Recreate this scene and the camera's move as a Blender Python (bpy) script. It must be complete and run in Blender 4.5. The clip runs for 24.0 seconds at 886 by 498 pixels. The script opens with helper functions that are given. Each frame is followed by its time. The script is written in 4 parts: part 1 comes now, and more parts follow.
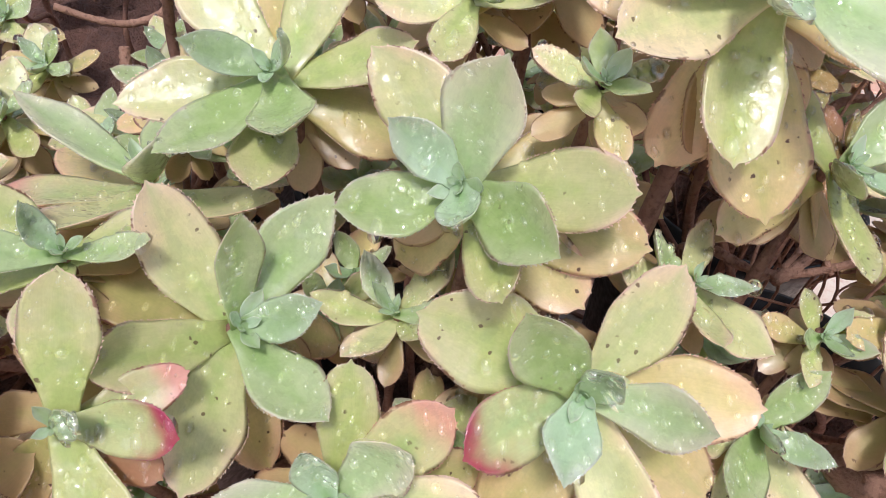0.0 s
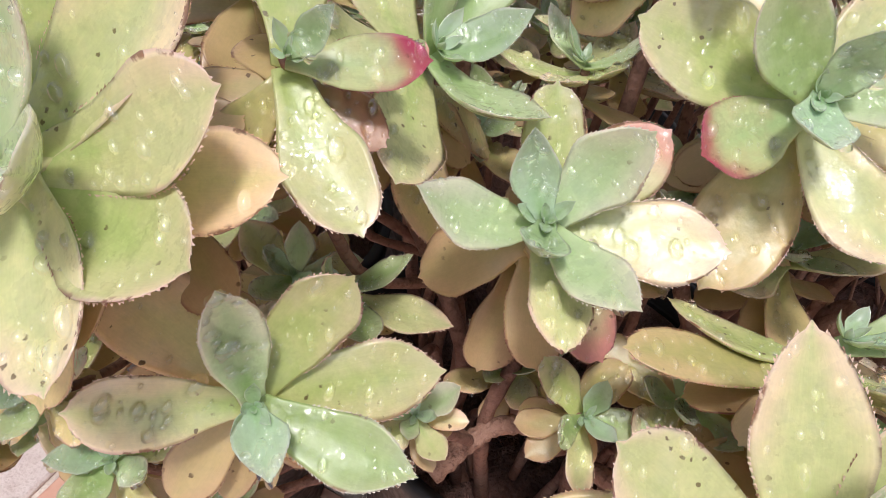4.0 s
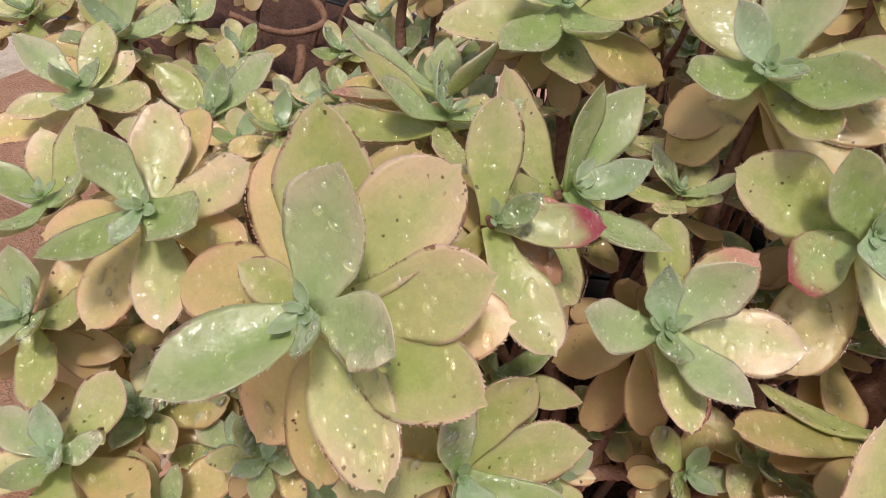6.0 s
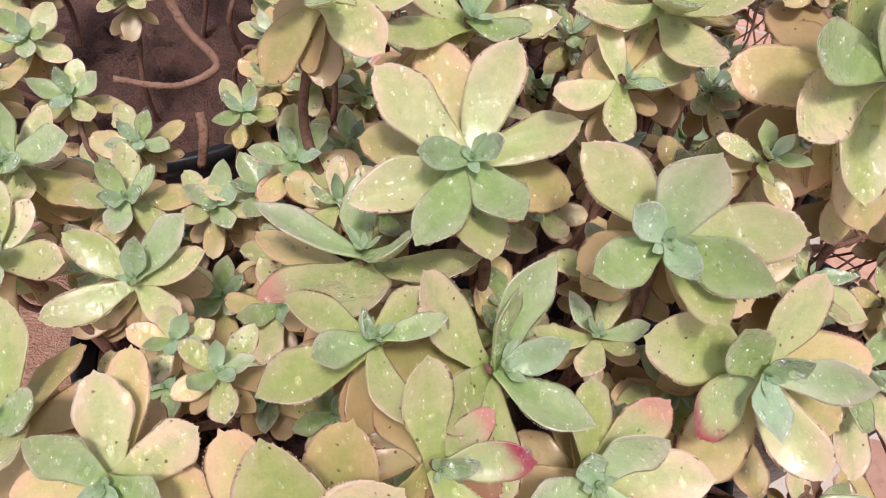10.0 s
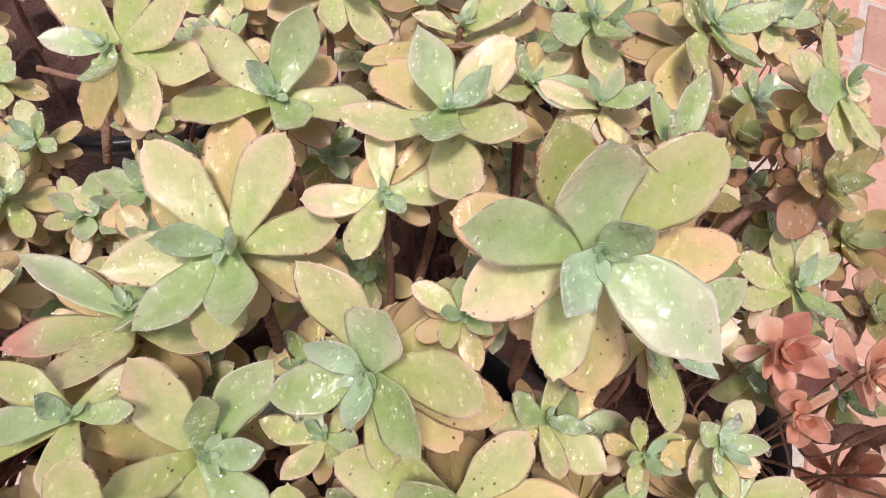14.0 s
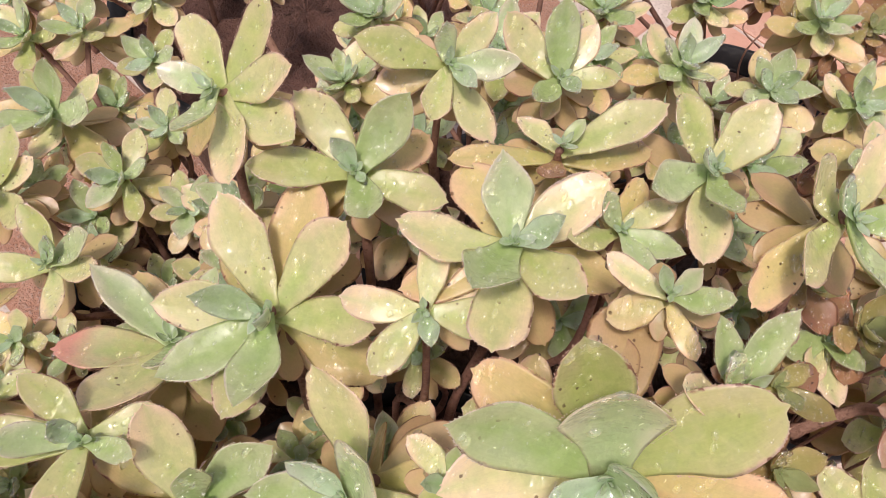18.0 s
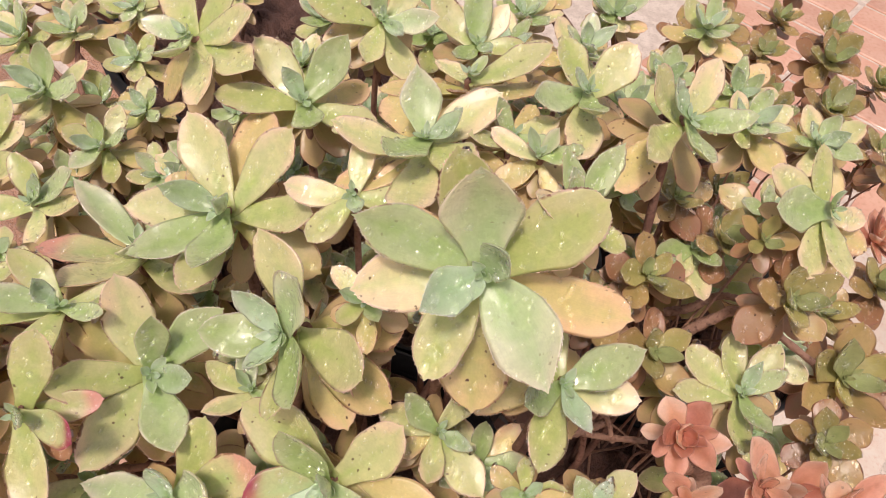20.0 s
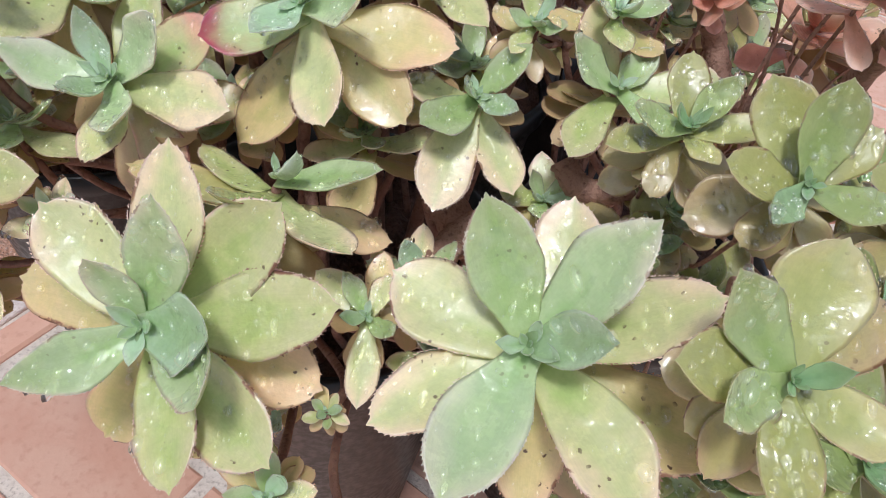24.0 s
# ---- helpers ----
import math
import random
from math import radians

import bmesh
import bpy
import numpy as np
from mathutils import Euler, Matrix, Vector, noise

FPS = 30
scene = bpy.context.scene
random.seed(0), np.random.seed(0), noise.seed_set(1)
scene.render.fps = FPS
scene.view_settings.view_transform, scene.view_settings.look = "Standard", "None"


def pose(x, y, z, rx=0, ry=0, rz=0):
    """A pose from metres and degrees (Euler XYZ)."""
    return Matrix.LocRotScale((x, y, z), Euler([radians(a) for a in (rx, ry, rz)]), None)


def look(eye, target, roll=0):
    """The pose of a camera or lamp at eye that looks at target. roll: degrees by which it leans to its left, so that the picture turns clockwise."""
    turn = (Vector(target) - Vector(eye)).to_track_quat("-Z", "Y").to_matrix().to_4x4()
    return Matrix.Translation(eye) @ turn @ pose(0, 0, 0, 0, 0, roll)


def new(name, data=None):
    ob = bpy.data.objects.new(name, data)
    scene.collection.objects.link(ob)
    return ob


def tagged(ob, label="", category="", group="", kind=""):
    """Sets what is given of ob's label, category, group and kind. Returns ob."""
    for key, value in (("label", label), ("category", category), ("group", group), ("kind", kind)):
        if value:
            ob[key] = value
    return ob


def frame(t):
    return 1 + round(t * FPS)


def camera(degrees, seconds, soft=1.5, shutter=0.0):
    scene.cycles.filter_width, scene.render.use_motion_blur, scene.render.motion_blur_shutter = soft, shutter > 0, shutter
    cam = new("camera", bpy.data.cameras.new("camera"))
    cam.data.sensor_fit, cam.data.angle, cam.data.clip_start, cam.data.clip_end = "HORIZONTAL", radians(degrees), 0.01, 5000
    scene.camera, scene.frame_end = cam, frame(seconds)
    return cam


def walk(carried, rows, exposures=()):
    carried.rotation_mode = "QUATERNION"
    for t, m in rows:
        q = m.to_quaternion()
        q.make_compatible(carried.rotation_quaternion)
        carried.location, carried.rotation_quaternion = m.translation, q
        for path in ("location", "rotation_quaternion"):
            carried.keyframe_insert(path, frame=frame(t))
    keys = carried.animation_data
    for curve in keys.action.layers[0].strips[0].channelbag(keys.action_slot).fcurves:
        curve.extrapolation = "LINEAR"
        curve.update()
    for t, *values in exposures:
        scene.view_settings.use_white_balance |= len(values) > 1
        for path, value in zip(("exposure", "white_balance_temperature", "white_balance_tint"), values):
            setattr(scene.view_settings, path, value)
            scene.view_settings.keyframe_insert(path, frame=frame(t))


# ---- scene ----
cam = camera(66.2, 24.0, 0.5)
METRES, EYE, TILT, LEAN, TURN = 1.1, 0.63, -48.0, -6.0, 0.0
ROWS = [
    (0.0, 0.0, 0.0, 0.0, 0.0, 0.0, 0.0),
    (0.5, -0.0039, 0.0031, -0.0175, -0.88, 0.13, -0.1),
    (1.0, 0.0032, 0.0063, -0.0401, -0.83, 0.28, 1.13),
    (1.5, -0.0001, 0.0093, -0.0502, -0.56, 0.7, 0.98),
    (3.5, -0.0301, 0.0175, -0.0896, -1.59, 6.81, -0.01),
    (4.0, -0.056, 0.0191, -0.0912, -1.9, 7.57, -0.82),
    (4.5, -0.0711, 0.0143, -0.0902, -2.13, 8.08, -1.01),
    (5.0, -0.0834, 0.0044, -0.0825, -1.87, 7.35, -1.36),
    (5.5, -0.0902, -0.0084, -0.074, -2.73, 7.81, -0.9),
    (6.0, -0.1056, -0.0283, -0.0696, -3.12, 8.01, -0.55),
    (6.5, -0.1213, -0.0346, -0.0644, -4.16, 5.85, 0.91),
    (7.0, -0.1399, -0.0292, -0.0544, -7.77, 4.1, 1.86),
    (7.5, -0.1585, -0.0376, -0.032, -8.1, 2.02, 2.78),
    (8.0, -0.1682, -0.041, -0.0109, -8.88, -2.89, 4.38),
    (8.5, -0.1622, -0.0496, 0.0155, -7.85, -3.47, 6.1),
    (9.0, -0.1431, -0.0428, 0.0239, -8.36, -3.56, 6.66),
    (9.5, -0.1191, -0.0493, 0.0391, -7.9, -4.04, 7.9),
    (10.0, -0.0976, -0.0457, 0.0392, -8.16, -4.18, 8.22),
    (10.5, -0.0743, -0.0503, 0.0413, -8.19, -3.82, 8.58),
    (11.0, -0.0487, -0.055, 0.048, -8.36, -3.79, 9.06),
    (11.5, -0.0263, -0.0702, 0.0579, -7.37, -4.94, 8.67),
    (13.5, 0.0257, -0.0563, 0.0809, -0.73, -7.86, 0.84),
    (14.0, 0.0282, -0.0496, 0.0856, -0.47, -7.83, -0.32),
    (14.5, 0.0361, -0.0392, 0.0998, 0.26, -7.65, -1.39),
    (15.0, 0.0478, -0.0258, 0.1058, 0.87, -8.3, -2.19),
    (15.5, 0.058, -0.019, 0.1166, 2.73, -8.3, -3.79),
    (16.0, 0.0669, -0.0166, 0.1258, 5.42, -8.71, -5.5),
    (16.5, 0.0719, -0.0075, 0.1338, 8.23, -9.61, -7.92),
    (17.0, 0.0661, -0.0111, 0.1378, 12.14, -10.93, -10.96),
    (17.5, 0.0508, -0.0151, 0.1389, 13.25, -10.83, -12.81),
    (19.5, 0.0832, -0.0687, 0.1006, 12.62, -5.95, -14.17),
    (20.0, 0.1007, -0.0751, 0.0747, 11.22, -3.14, -13.99),
    (20.5, 0.1114, -0.0823, 0.0382, 11.08, -3.64, -13.18),
    (21.0, 0.1163, -0.0986, 0.012, 10.5, -2.6, -12.13),
    (21.5, 0.1155, -0.1172, -0.0198, 9.06, -0.3, -11.3),
    (22.0, 0.1085, -0.1051, -0.0487, 7.51, 1.78, -10.34),
    (22.5, 0.0979, -0.0855, -0.0767, 6.7, 1.79, -9.31),
    (23.0, 0.102, -0.0606, -0.0941, 4.75, 3.24, -8.31),
    (23.5, 0.1038, -0.041, -0.1046, 5.18, 3.1, -8.08),
    (24.0, 0.1076, -0.0349, -0.1156, 5.13, 2.85, -7.72),
]
EXPOSURES = [
    (0.0, -0.12, 6000, 17), (1.5, -0.10, 6150, 18), (4.0, -0.12, 6100, 16), (5.0, -0.22, 6050, 15), (6.0, -0.62, 6950, 17),
    (8.0, -0.40, 7000, 20), (10.0, -0.22, 6300, 21), (11.5, -0.14, 6250, 23), (14.0, -0.16, 6450, 23), (15.0, -0.34, 6700, 23), (17.0, -0.26, 6650, 24),
    (20.0, -0.22, 7050, 23), (21.0, -0.08, 6300, 17), (22.0, -0.06, 6300, 16), (23.0, -0.24, 6250, 15), (24.0, -0.28, 5700, 11)]
walk(cam, [(t, pose(0, 0, EYE, TILT, LEAN, TURN) @ pose(METRES * x, METRES * y, METRES * z, 90 + pitch, roll, yaw)) for t, x, y, z, yaw, pitch, roll in ROWS], EXPOSURES)

# ---- light ----
world = bpy.data.worlds.new("sky")
scene.world = world
world.use_nodes = True
wn = world.node_tree.nodes
sky = wn.new("ShaderNodeTexSky")
sky.sky_type = "NISHITA"
sky.sun_disc = False
sky.dust_density = 3.0
sky.sun_elevation, sky.sun_rotation = radians(68), radians(197)
wn["Background"].inputs[1].default_value = 0.13
haze = wn.new("ShaderNodeHueSaturation")
haze.inputs["Saturation"].default_value = 0.3
world.node_tree.links.new(sky.outputs[0], haze.inputs["Color"])
world.node_tree.links.new(haze.outputs[0], wn["Background"].inputs[0])
sun_data = bpy.data.lights.new("sun", "SUN")
sun_data.energy, sun_data.angle, sun_data.color = 2.2, radians(9), (1.0, 0.95, 0.87)
sun = new("sun", sun_data)
sun.matrix_world = look((-0.3, -0.85, 3.0), (0.0, 0.15, 0.4))


# ---- materials ----
def nodes_of(name, rough=0.5):
    m = bpy.data.materials.new(name)
    m.use_nodes = True
    t = m.node_tree
    b = t.nodes["Principled BSDF"]
    b.inputs["Roughness"].default_value = rough
    return m, t, b


def add(t, kind, **values):
    n = t.nodes.new(kind)
    for key, value in values.items():
        n.inputs[key.replace("_", " ")].default_value = value
    return n


def ramp(t, source, lo, hi, a=0.0, b=1.0):
    """A smooth step of source from a at lo to b at hi."""
    n = t.nodes.new("ShaderNodeMapRange")
    n.interpolation_type = "SMOOTHSTEP"
    for k, value in enumerate((lo, hi, a, b)):
        n.inputs[k + 1].default_value = value
    t.links.new(source, n.inputs[0])
    return n.outputs[0]


def mixed(t, fac, a, b, kind="MIX"):
    n = t.nodes.new("ShaderNodeMix")
    n.data_type, n.blend_type = "RGBA", kind
    for value, socket in ((fac, n.inputs[0]), (a, n.inputs[6]), (b, n.inputs[7])):
        if isinstance(value, bpy.types.NodeSocket):
            t.links.new(value, socket)
        elif isinstance(value, tuple):
            socket.default_value = (*value, 1)
        else:
            socket.default_value = value
    return n.outputs[2]


def calc(t, kind, a, b=0.0):
    n = t.nodes.new("ShaderNodeMath")
    n.operation = kind
    for value, socket in ((a, n.inputs[0]), (b, n.inputs[1])):
        if isinstance(value, bpy.types.NodeSocket):
            t.links.new(value, socket)
        else:
            socket.default_value = value
    return n.outputs[0]


def noise_of(t, vector, scale, detail=3.0, rough=0.55):
    n = add(t, "ShaderNodeTexNoise", Scale=scale, Detail=detail, Roughness=rough)
    t.links.new(vector, n.inputs["Vector"])
    return n.outputs[0]


def leaf_material(name, heart, blade, tip, rim, rim_amount, spots, wet, shift, blush=None):
    """A fleshy leaf: heart colour at the base, blade, paler tip, coloured rim, brown specks, water film."""
    m, t, b = nodes_of(name, 0.45)
    uv = t.nodes.new("ShaderNodeUVMap").outputs[0]
    parts = t.nodes.new("ShaderNodeSeparateXYZ")
    t.links.new(uv, parts.inputs[0])
    along, across = parts.outputs[0], parts.outputs[1]
    edge = calc(t, "ABSOLUTE", calc(t, "MULTIPLY", calc(t, "SUBTRACT", across, 0.5), 2.0))
    where = t.nodes.new("ShaderNodeTexCoord").outputs["Object"]
    luck = t.nodes.new("ShaderNodeObjectInfo").outputs["Random"]
    broad = noise_of(t, where, 45.0, 3.0)
    fine = noise_of(t, where, 900.0, 2.0)
    mid = noise_of(t, where, 210.0, 4.0)
    spread = calc(t, "ADD", calc(t, "ADD", calc(t, "MULTIPLY", along, 0.55), calc(t, "MULTIPLY", edge, 0.38)),
                  calc(t, "MULTIPLY", calc(t, "SUBTRACT", broad, 0.5), 0.7))
    spread = calc(t, "ADD", spread, calc(t, "MULTIPLY", calc(t, "SUBTRACT", luck, 0.5), shift))
    colour = mixed(t, ramp(t, spread, 0.15, 0.5), heart, blade)
    colour = mixed(t, ramp(t, spread, 0.58, 1.0), colour, tip)
    colour = mixed(t, ramp(t, mid, 0.4, 0.75, 0.0, 0.15), colour, tip)
    if blush:
        flush = calc(t, "ADD", along, calc(t, "MULTIPLY", calc(t, "SUBTRACT", broad, 0.5), 0.5))
        colour = mixed(t, ramp(t, flush, blush[0], blush[1], 0.0, 0.92), colour, tip)
    border = calc(t, "ADD", edge, calc(t, "MULTIPLY", calc(t, "SUBTRACT", mid, 0.5), 0.25))
    border = calc(t, "MULTIPLY", border, ramp(t, along, 0.3, 0.7, 0.8, 1.0))
    colour = mixed(t, ramp(t, border, 0.88, 1.04, 0.0, rim_amount), colour, rim)
    frayed = calc(t, "MULTIPLY", ramp(t, border, 0.88, 0.96), ramp(t, noise_of(t, where, 170.0, 4.0), 0.54, 0.59))
    colour = mixed(t, calc(t, "MULTIPLY", frayed, min(0.9, spots * 1.5)), colour, (0.24, 0.10, 0.06))
    speck = add(t, "ShaderNodeTexVoronoi", Scale=260.0)
    t.links.new(where, speck.inputs["Vector"])
    patchy = ramp(t, noise_of(t, where, 70.0, 2.0), 0.55, 0.62)
    speckled = calc(t, "MULTIPLY", ramp(t, calc(t, "ADD", speck.outputs[0], calc(t, "MULTIPLY", calc(t, "SUBTRACT", fine, 0.5), 0.4)), 0.18, 0.12), patchy)
    colour = mixed(t, calc(t, "MULTIPLY", speckled, spots), colour, (0.10, 0.045, 0.02))
    scar = ramp(t, noise_of(t, where, 95.0, 6.0, 0.7), 0.72, 0.76)
    colour = mixed(t, calc(t, "MULTIPLY", scar, spots), colour, (0.22, 0.10, 0.04))
    streak = add(t, "ShaderNodeMapping", Scale=(7.0, 46.0, 1.0))
    t.links.new(uv, streak.inputs["Vector"])
    grain = noise_of(t, streak.outputs[0], 1.0, 3.0)
    mottle = calc(t, "ADD", calc(t, "MULTIPLY", calc(t, "SUBTRACT", grain, 0.5), 0.16), calc(t, "MULTIPLY", calc(t, "SUBTRACT", mid, 0.5), 0.22))
    hue = add(t, "ShaderNodeHueSaturation")
    t.links.new(calc(t, "ADD", 0.485, calc(t, "MULTIPLY", luck, 0.03)), hue.inputs["Hue"])
    t.links.new(calc(t, "ADD", calc(t, "ADD", calc(t, "ADD", 0.84, mottle), calc(t, "MULTIPLY", fine, 0.16)), calc(t, "MULTIPLY", luck, 0.16)), hue.inputs["Value"])
    t.links.new(colour, hue.inputs["Color"])
    t.links.new(hue.outputs[0], b.inputs["Base Color"])
    film = ramp(t, noise_of(t, where, 75.0, 6.0, 0.68), 0.49, 0.51)
    t.links.new(ramp(t, mid, 0.3, 0.7, 0.28, 0.42), b.inputs["Roughness"])
    t.links.new(calc(t, "MULTIPLY", film, wet), b.inputs["Coat Weight"])
    b.inputs["Subsurface Weight"].default_value = 0.25
    b.inputs["Subsurface Radius"].default_value = (0.9, 1.0, 0.5)
    b.inputs["Subsurface Scale"].default_value = 0.003
    b.inputs["Coat Roughness"].default_value = 0.05
    ripple = add(t, "ShaderNodeBump", Strength=1.0, Distance=0.0019)
    t.links.new(noise_of(t, where, 190.0, 2.5), ripple.inputs["Height"])
    t.links.new(ripple.outputs[0], b.inputs["Coat Normal"])
    b.inputs["Coat IOR"].default_value = 1.75
    bump = add(t, "ShaderNodeBump", Strength=0.3, Distance=0.0012)
    t.links.new(calc(t, "ADD", calc(t, "ADD", calc(t, "MULTIPLY", fine, 0.1), calc(t, "MULTIPLY", mid, 0.35)), calc(t, "MULTIPLY", broad, 2.6)), bump.inputs["Height"])
    t.links.new(bump.outputs[0], b.inputs["Normal"])
    return m


def plain_material(name, colours, scale, rough, bump=0.3, distance=0.002, metal=0.0):
    """Two colours and a darker third, mingled at two scales, with relief."""
    m, t, b = nodes_of(name, rough)
    where = t.nodes.new("ShaderNodeTexCoord").outputs["Object"]
    luck = t.nodes.new("ShaderNodeObjectInfo").outputs["Random"]
    a, c = noise_of(t, where, scale, 5.0, 0.62), noise_of(t, where, scale * 7, 4.0)
    colour = mixed(t, ramp(t, a, 0.35, 0.65), colours[0], colours[1])
    colour = mixed(t, ramp(t, c, 0.5, 0.75, 0.0, 0.8), colour, colours[2])
    hue = add(t, "ShaderNodeHueSaturation")
    t.links.new(calc(t, "ADD", 0.85, calc(t, "MULTIPLY", luck, 0.3)), hue.inputs["Value"])
    t.links.new(colour, hue.inputs["Color"])
    t.links.new(hue.outputs[0], b.inputs["Base Color"])
    t.links.new(ramp(t, c, 0.3, 0.7, rough - 0.12, rough + 0.1), b.inputs["Roughness"])
    b.inputs["Metallic"].default_value = metal
    n = add(t, "ShaderNodeBump", Strength=bump, Distance=distance)
    t.links.new(calc(t, "ADD", c, a), n.inputs["Height"])
    t.links.new(n.outputs[0], b.inputs["Normal"])
    return m


LEAF = [
    leaf_material("leaf_young", (0.30, 0.45, 0.21), (0.40, 0.53, 0.33), (0.54, 0.62, 0.47), (0.74, 0.70, 0.57), 0.6, 0.15, 1.0, 0.4),
    leaf_material("leaf_green", (0.33, 0.48, 0.17), (0.44, 0.54, 0.27), (0.64, 0.63, 0.44), (0.82, 0.68, 0.56), 0.7, 0.4, 0.9, 0.55),
    leaf_material("leaf_mature", (0.44, 0.54, 0.18), (0.57, 0.58, 0.27), (0.82, 0.62, 0.42), (0.86, 0.58, 0.46), 0.8, 0.8, 0.75, 0.6),
    leaf_material("leaf_old", (0.50, 0.49, 0.17), (0.66, 0.54, 0.24), (0.80, 0.52, 0.32), (0.74, 0.40, 0.27), 0.8, 0.95, 0.5, 0.6),
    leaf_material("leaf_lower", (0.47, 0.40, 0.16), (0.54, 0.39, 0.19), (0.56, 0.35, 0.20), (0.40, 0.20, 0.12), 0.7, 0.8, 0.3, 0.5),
]
LEAF_RED_TIP = leaf_material("leaf_crimson_tip", (0.40, 0.54, 0.24), (0.50, 0.56, 0.26), (0.40, 0.03, 0.08), (0.60, 0.30, 0.26), 0.5, 0.5, 0.9, -0.2, (0.70, 0.93))
LEAF_PINK = leaf_material("leaf_pink", (0.45, 0.53, 0.20), (0.58, 0.55, 0.29), (0.68, 0.30, 0.25), (0.60, 0.28, 0.22), 0.6, 0.6, 0.8, -0.2, (0.62, 0.98))
LEAF_BROWN = leaf_material("leaf_withered", (0.40, 0.27, 0.12), (0.40, 0.21, 0.11), (0.30, 0.12, 0.07), (0.25, 0.09, 0.05), 0.7, 1.0, 0.3, 0.5)
LEAF_DULL = [
    leaf_material("leaf_dull_young", (0.27, 0.32, 0.13), (0.31, 0.35, 0.15), (0.40, 0.40, 0.20), (0.44, 0.32, 0.19), 0.5, 0.4, 0.6, 0.3),
    leaf_material("leaf_dull_green", (0.31, 0.30, 0.10), (0.38, 0.33, 0.12), (0.48, 0.37, 0.17), (0.42, 0.23, 0.14), 0.6, 0.7, 0.6, 0.4),
    leaf_material("leaf_dull_mature", (0.36, 0.28, 0.10), (0.43, 0.30, 0.12), (0.49, 0.29, 0.15), (0.36, 0.16, 0.10), 0.7, 0.9, 0.5, 0.5),
    leaf_material("leaf_dull_old", (0.31, 0.20, 0.09), (0.34, 0.18, 0.09), (0.33, 0.14, 0.08), (0.24, 0.09, 0.06), 0.7, 1.0, 0.4, 0.5),
]
# olive leaves, with the dim light on these rosettes put into their colours
LEAF_SHADED_OLIVE = [
    leaf_material("leaf_shaded_olive_young", (0.22, 0.36, 0.16), (0.27, 0.41, 0.20), (0.38, 0.48, 0.30), (0.55, 0.52, 0.34), 0.5, 0.2, 1.0, 0.4),
    leaf_material("leaf_shaded_olive_green", (0.27, 0.36, 0.11), (0.33, 0.40, 0.15), (0.44, 0.46, 0.22), (0.58, 0.44, 0.28), 0.6, 0.3, 1.0, 0.5),
    leaf_material("leaf_shaded_olive_mature", (0.33, 0.36, 0.10), (0.39, 0.39, 0.13), (0.50, 0.43, 0.20), (0.56, 0.36, 0.22), 0.6, 0.5, 0.9, 0.5),
    leaf_material("leaf_shaded_olive_old", (0.33, 0.30, 0.10), (0.40, 0.33, 0.13), (0.44, 0.30, 0.16), (0.42, 0.24, 0.15), 0.6, 0.7, 0.8, 0.5),
]
LEAF_DRY = leaf_material("leaf_rust", (0.56, 0.25, 0.15), (0.72, 0.36, 0.25), (0.84, 0.54, 0.42), (0.46, 0.18, 0.12), 0.6, 0.7, 0.6, 0.8)
STEM = plain_material("stem_skin", ((0.30, 0.16, 0.11), (0.22, 0.11, 0.08), (0.12, 0.06, 0.045)), 60, 0.7, 0.6)
BARK = plain_material("bark", ((0.42, 0.24, 0.17), (0.33, 0.18, 0.12), (0.14, 0.07, 0.05)), 70, 0.7, 0.8)
SOIL = plain_material("soil", ((0.13, 0.065, 0.05), (0.19, 0.095, 0.07), (0.06, 0.03, 0.025)), 60, 0.7, 0.9, 0.006)
PLASTIC = plain_material("black_plastic", ((0.012, 0.013, 0.015), (0.018, 0.018, 0.02), (0.03, 0.028, 0.026)), 30, 0.4, 0.1)
TERRACOTTA = plain_material("terracotta", ((0.68, 0.36, 0.25), (0.73, 0.43, 0.31), (0.60, 0.31, 0.21)), 14, 0.5, 0.25)
ROUGH_CLAY = plain_material("rough_clay", ((0.68, 0.33, 0.20), (0.76, 0.42, 0.28), (0.88, 0.68, 0.57)), 34, 0.6, 0.9, 0.014)
for _m in (TERRACOTTA, ROUGH_CLAY):
    _p = _m.node_tree.nodes["Principled BSDF"]
    _p.inputs["Coat Weight"].default_value = 0.7
    _p.inputs["Coat Roughness"].default_value = 0.16
GROUT = plain_material("grout", ((0.70, 0.61, 0.53), (0.56, 0.47, 0.40), (0.34, 0.27, 0.22)), 40, 0.8, 0.6)
CEMENT = plain_material("cement", ((0.74, 0.62, 0.56), (0.66, 0.53, 0.47), (0.52, 0.38, 0.32)), 40, 0.7, 0.6, 0.003)
# terracotta paled to cream: the bright floor glare is put into the colour
GLARE_TILE = plain_material("glare_tile", ((0.80, 0.70, 0.60), (0.76, 0.60, 0.49), (0.70, 0.47, 0.36)), 22, 0.5, 0.4, 0.003)
PAVING, _t, _b = nodes_of("paving", 0.55)
_brick = add(_t, "ShaderNodeTexBrick", Color1=(0.66, 0.35, 0.24, 1), Color2=(0.72, 0.41, 0.29, 1), Mortar=(0.58, 0.5, 0.43, 1), Scale=1.0)
_brick.inputs["Mortar Size"].default_value, _brick.inputs["Brick Width"].default_value, _brick.inputs["Row Height"].default_value = 0.0065, 0.225, 0.107
_turn = add(_t, "ShaderNodeMapping", Rotation=(0, 0, radians(25)))
_t.links.new(_t.nodes.new("ShaderNodeTexCoord").outputs["Object"], _turn.inputs["Vector"])
_t.links.new(_turn.outputs[0], _brick.inputs["Vector"])
_t.links.new(mixed(_t, ramp(_t, noise_of(_t, _turn.outputs[0], 9.0, 5.0), 0.3, 0.7, 0.0, 0.35), _brick.outputs[0], (0.45, 0.24, 0.16)), _b.inputs["Base Color"])
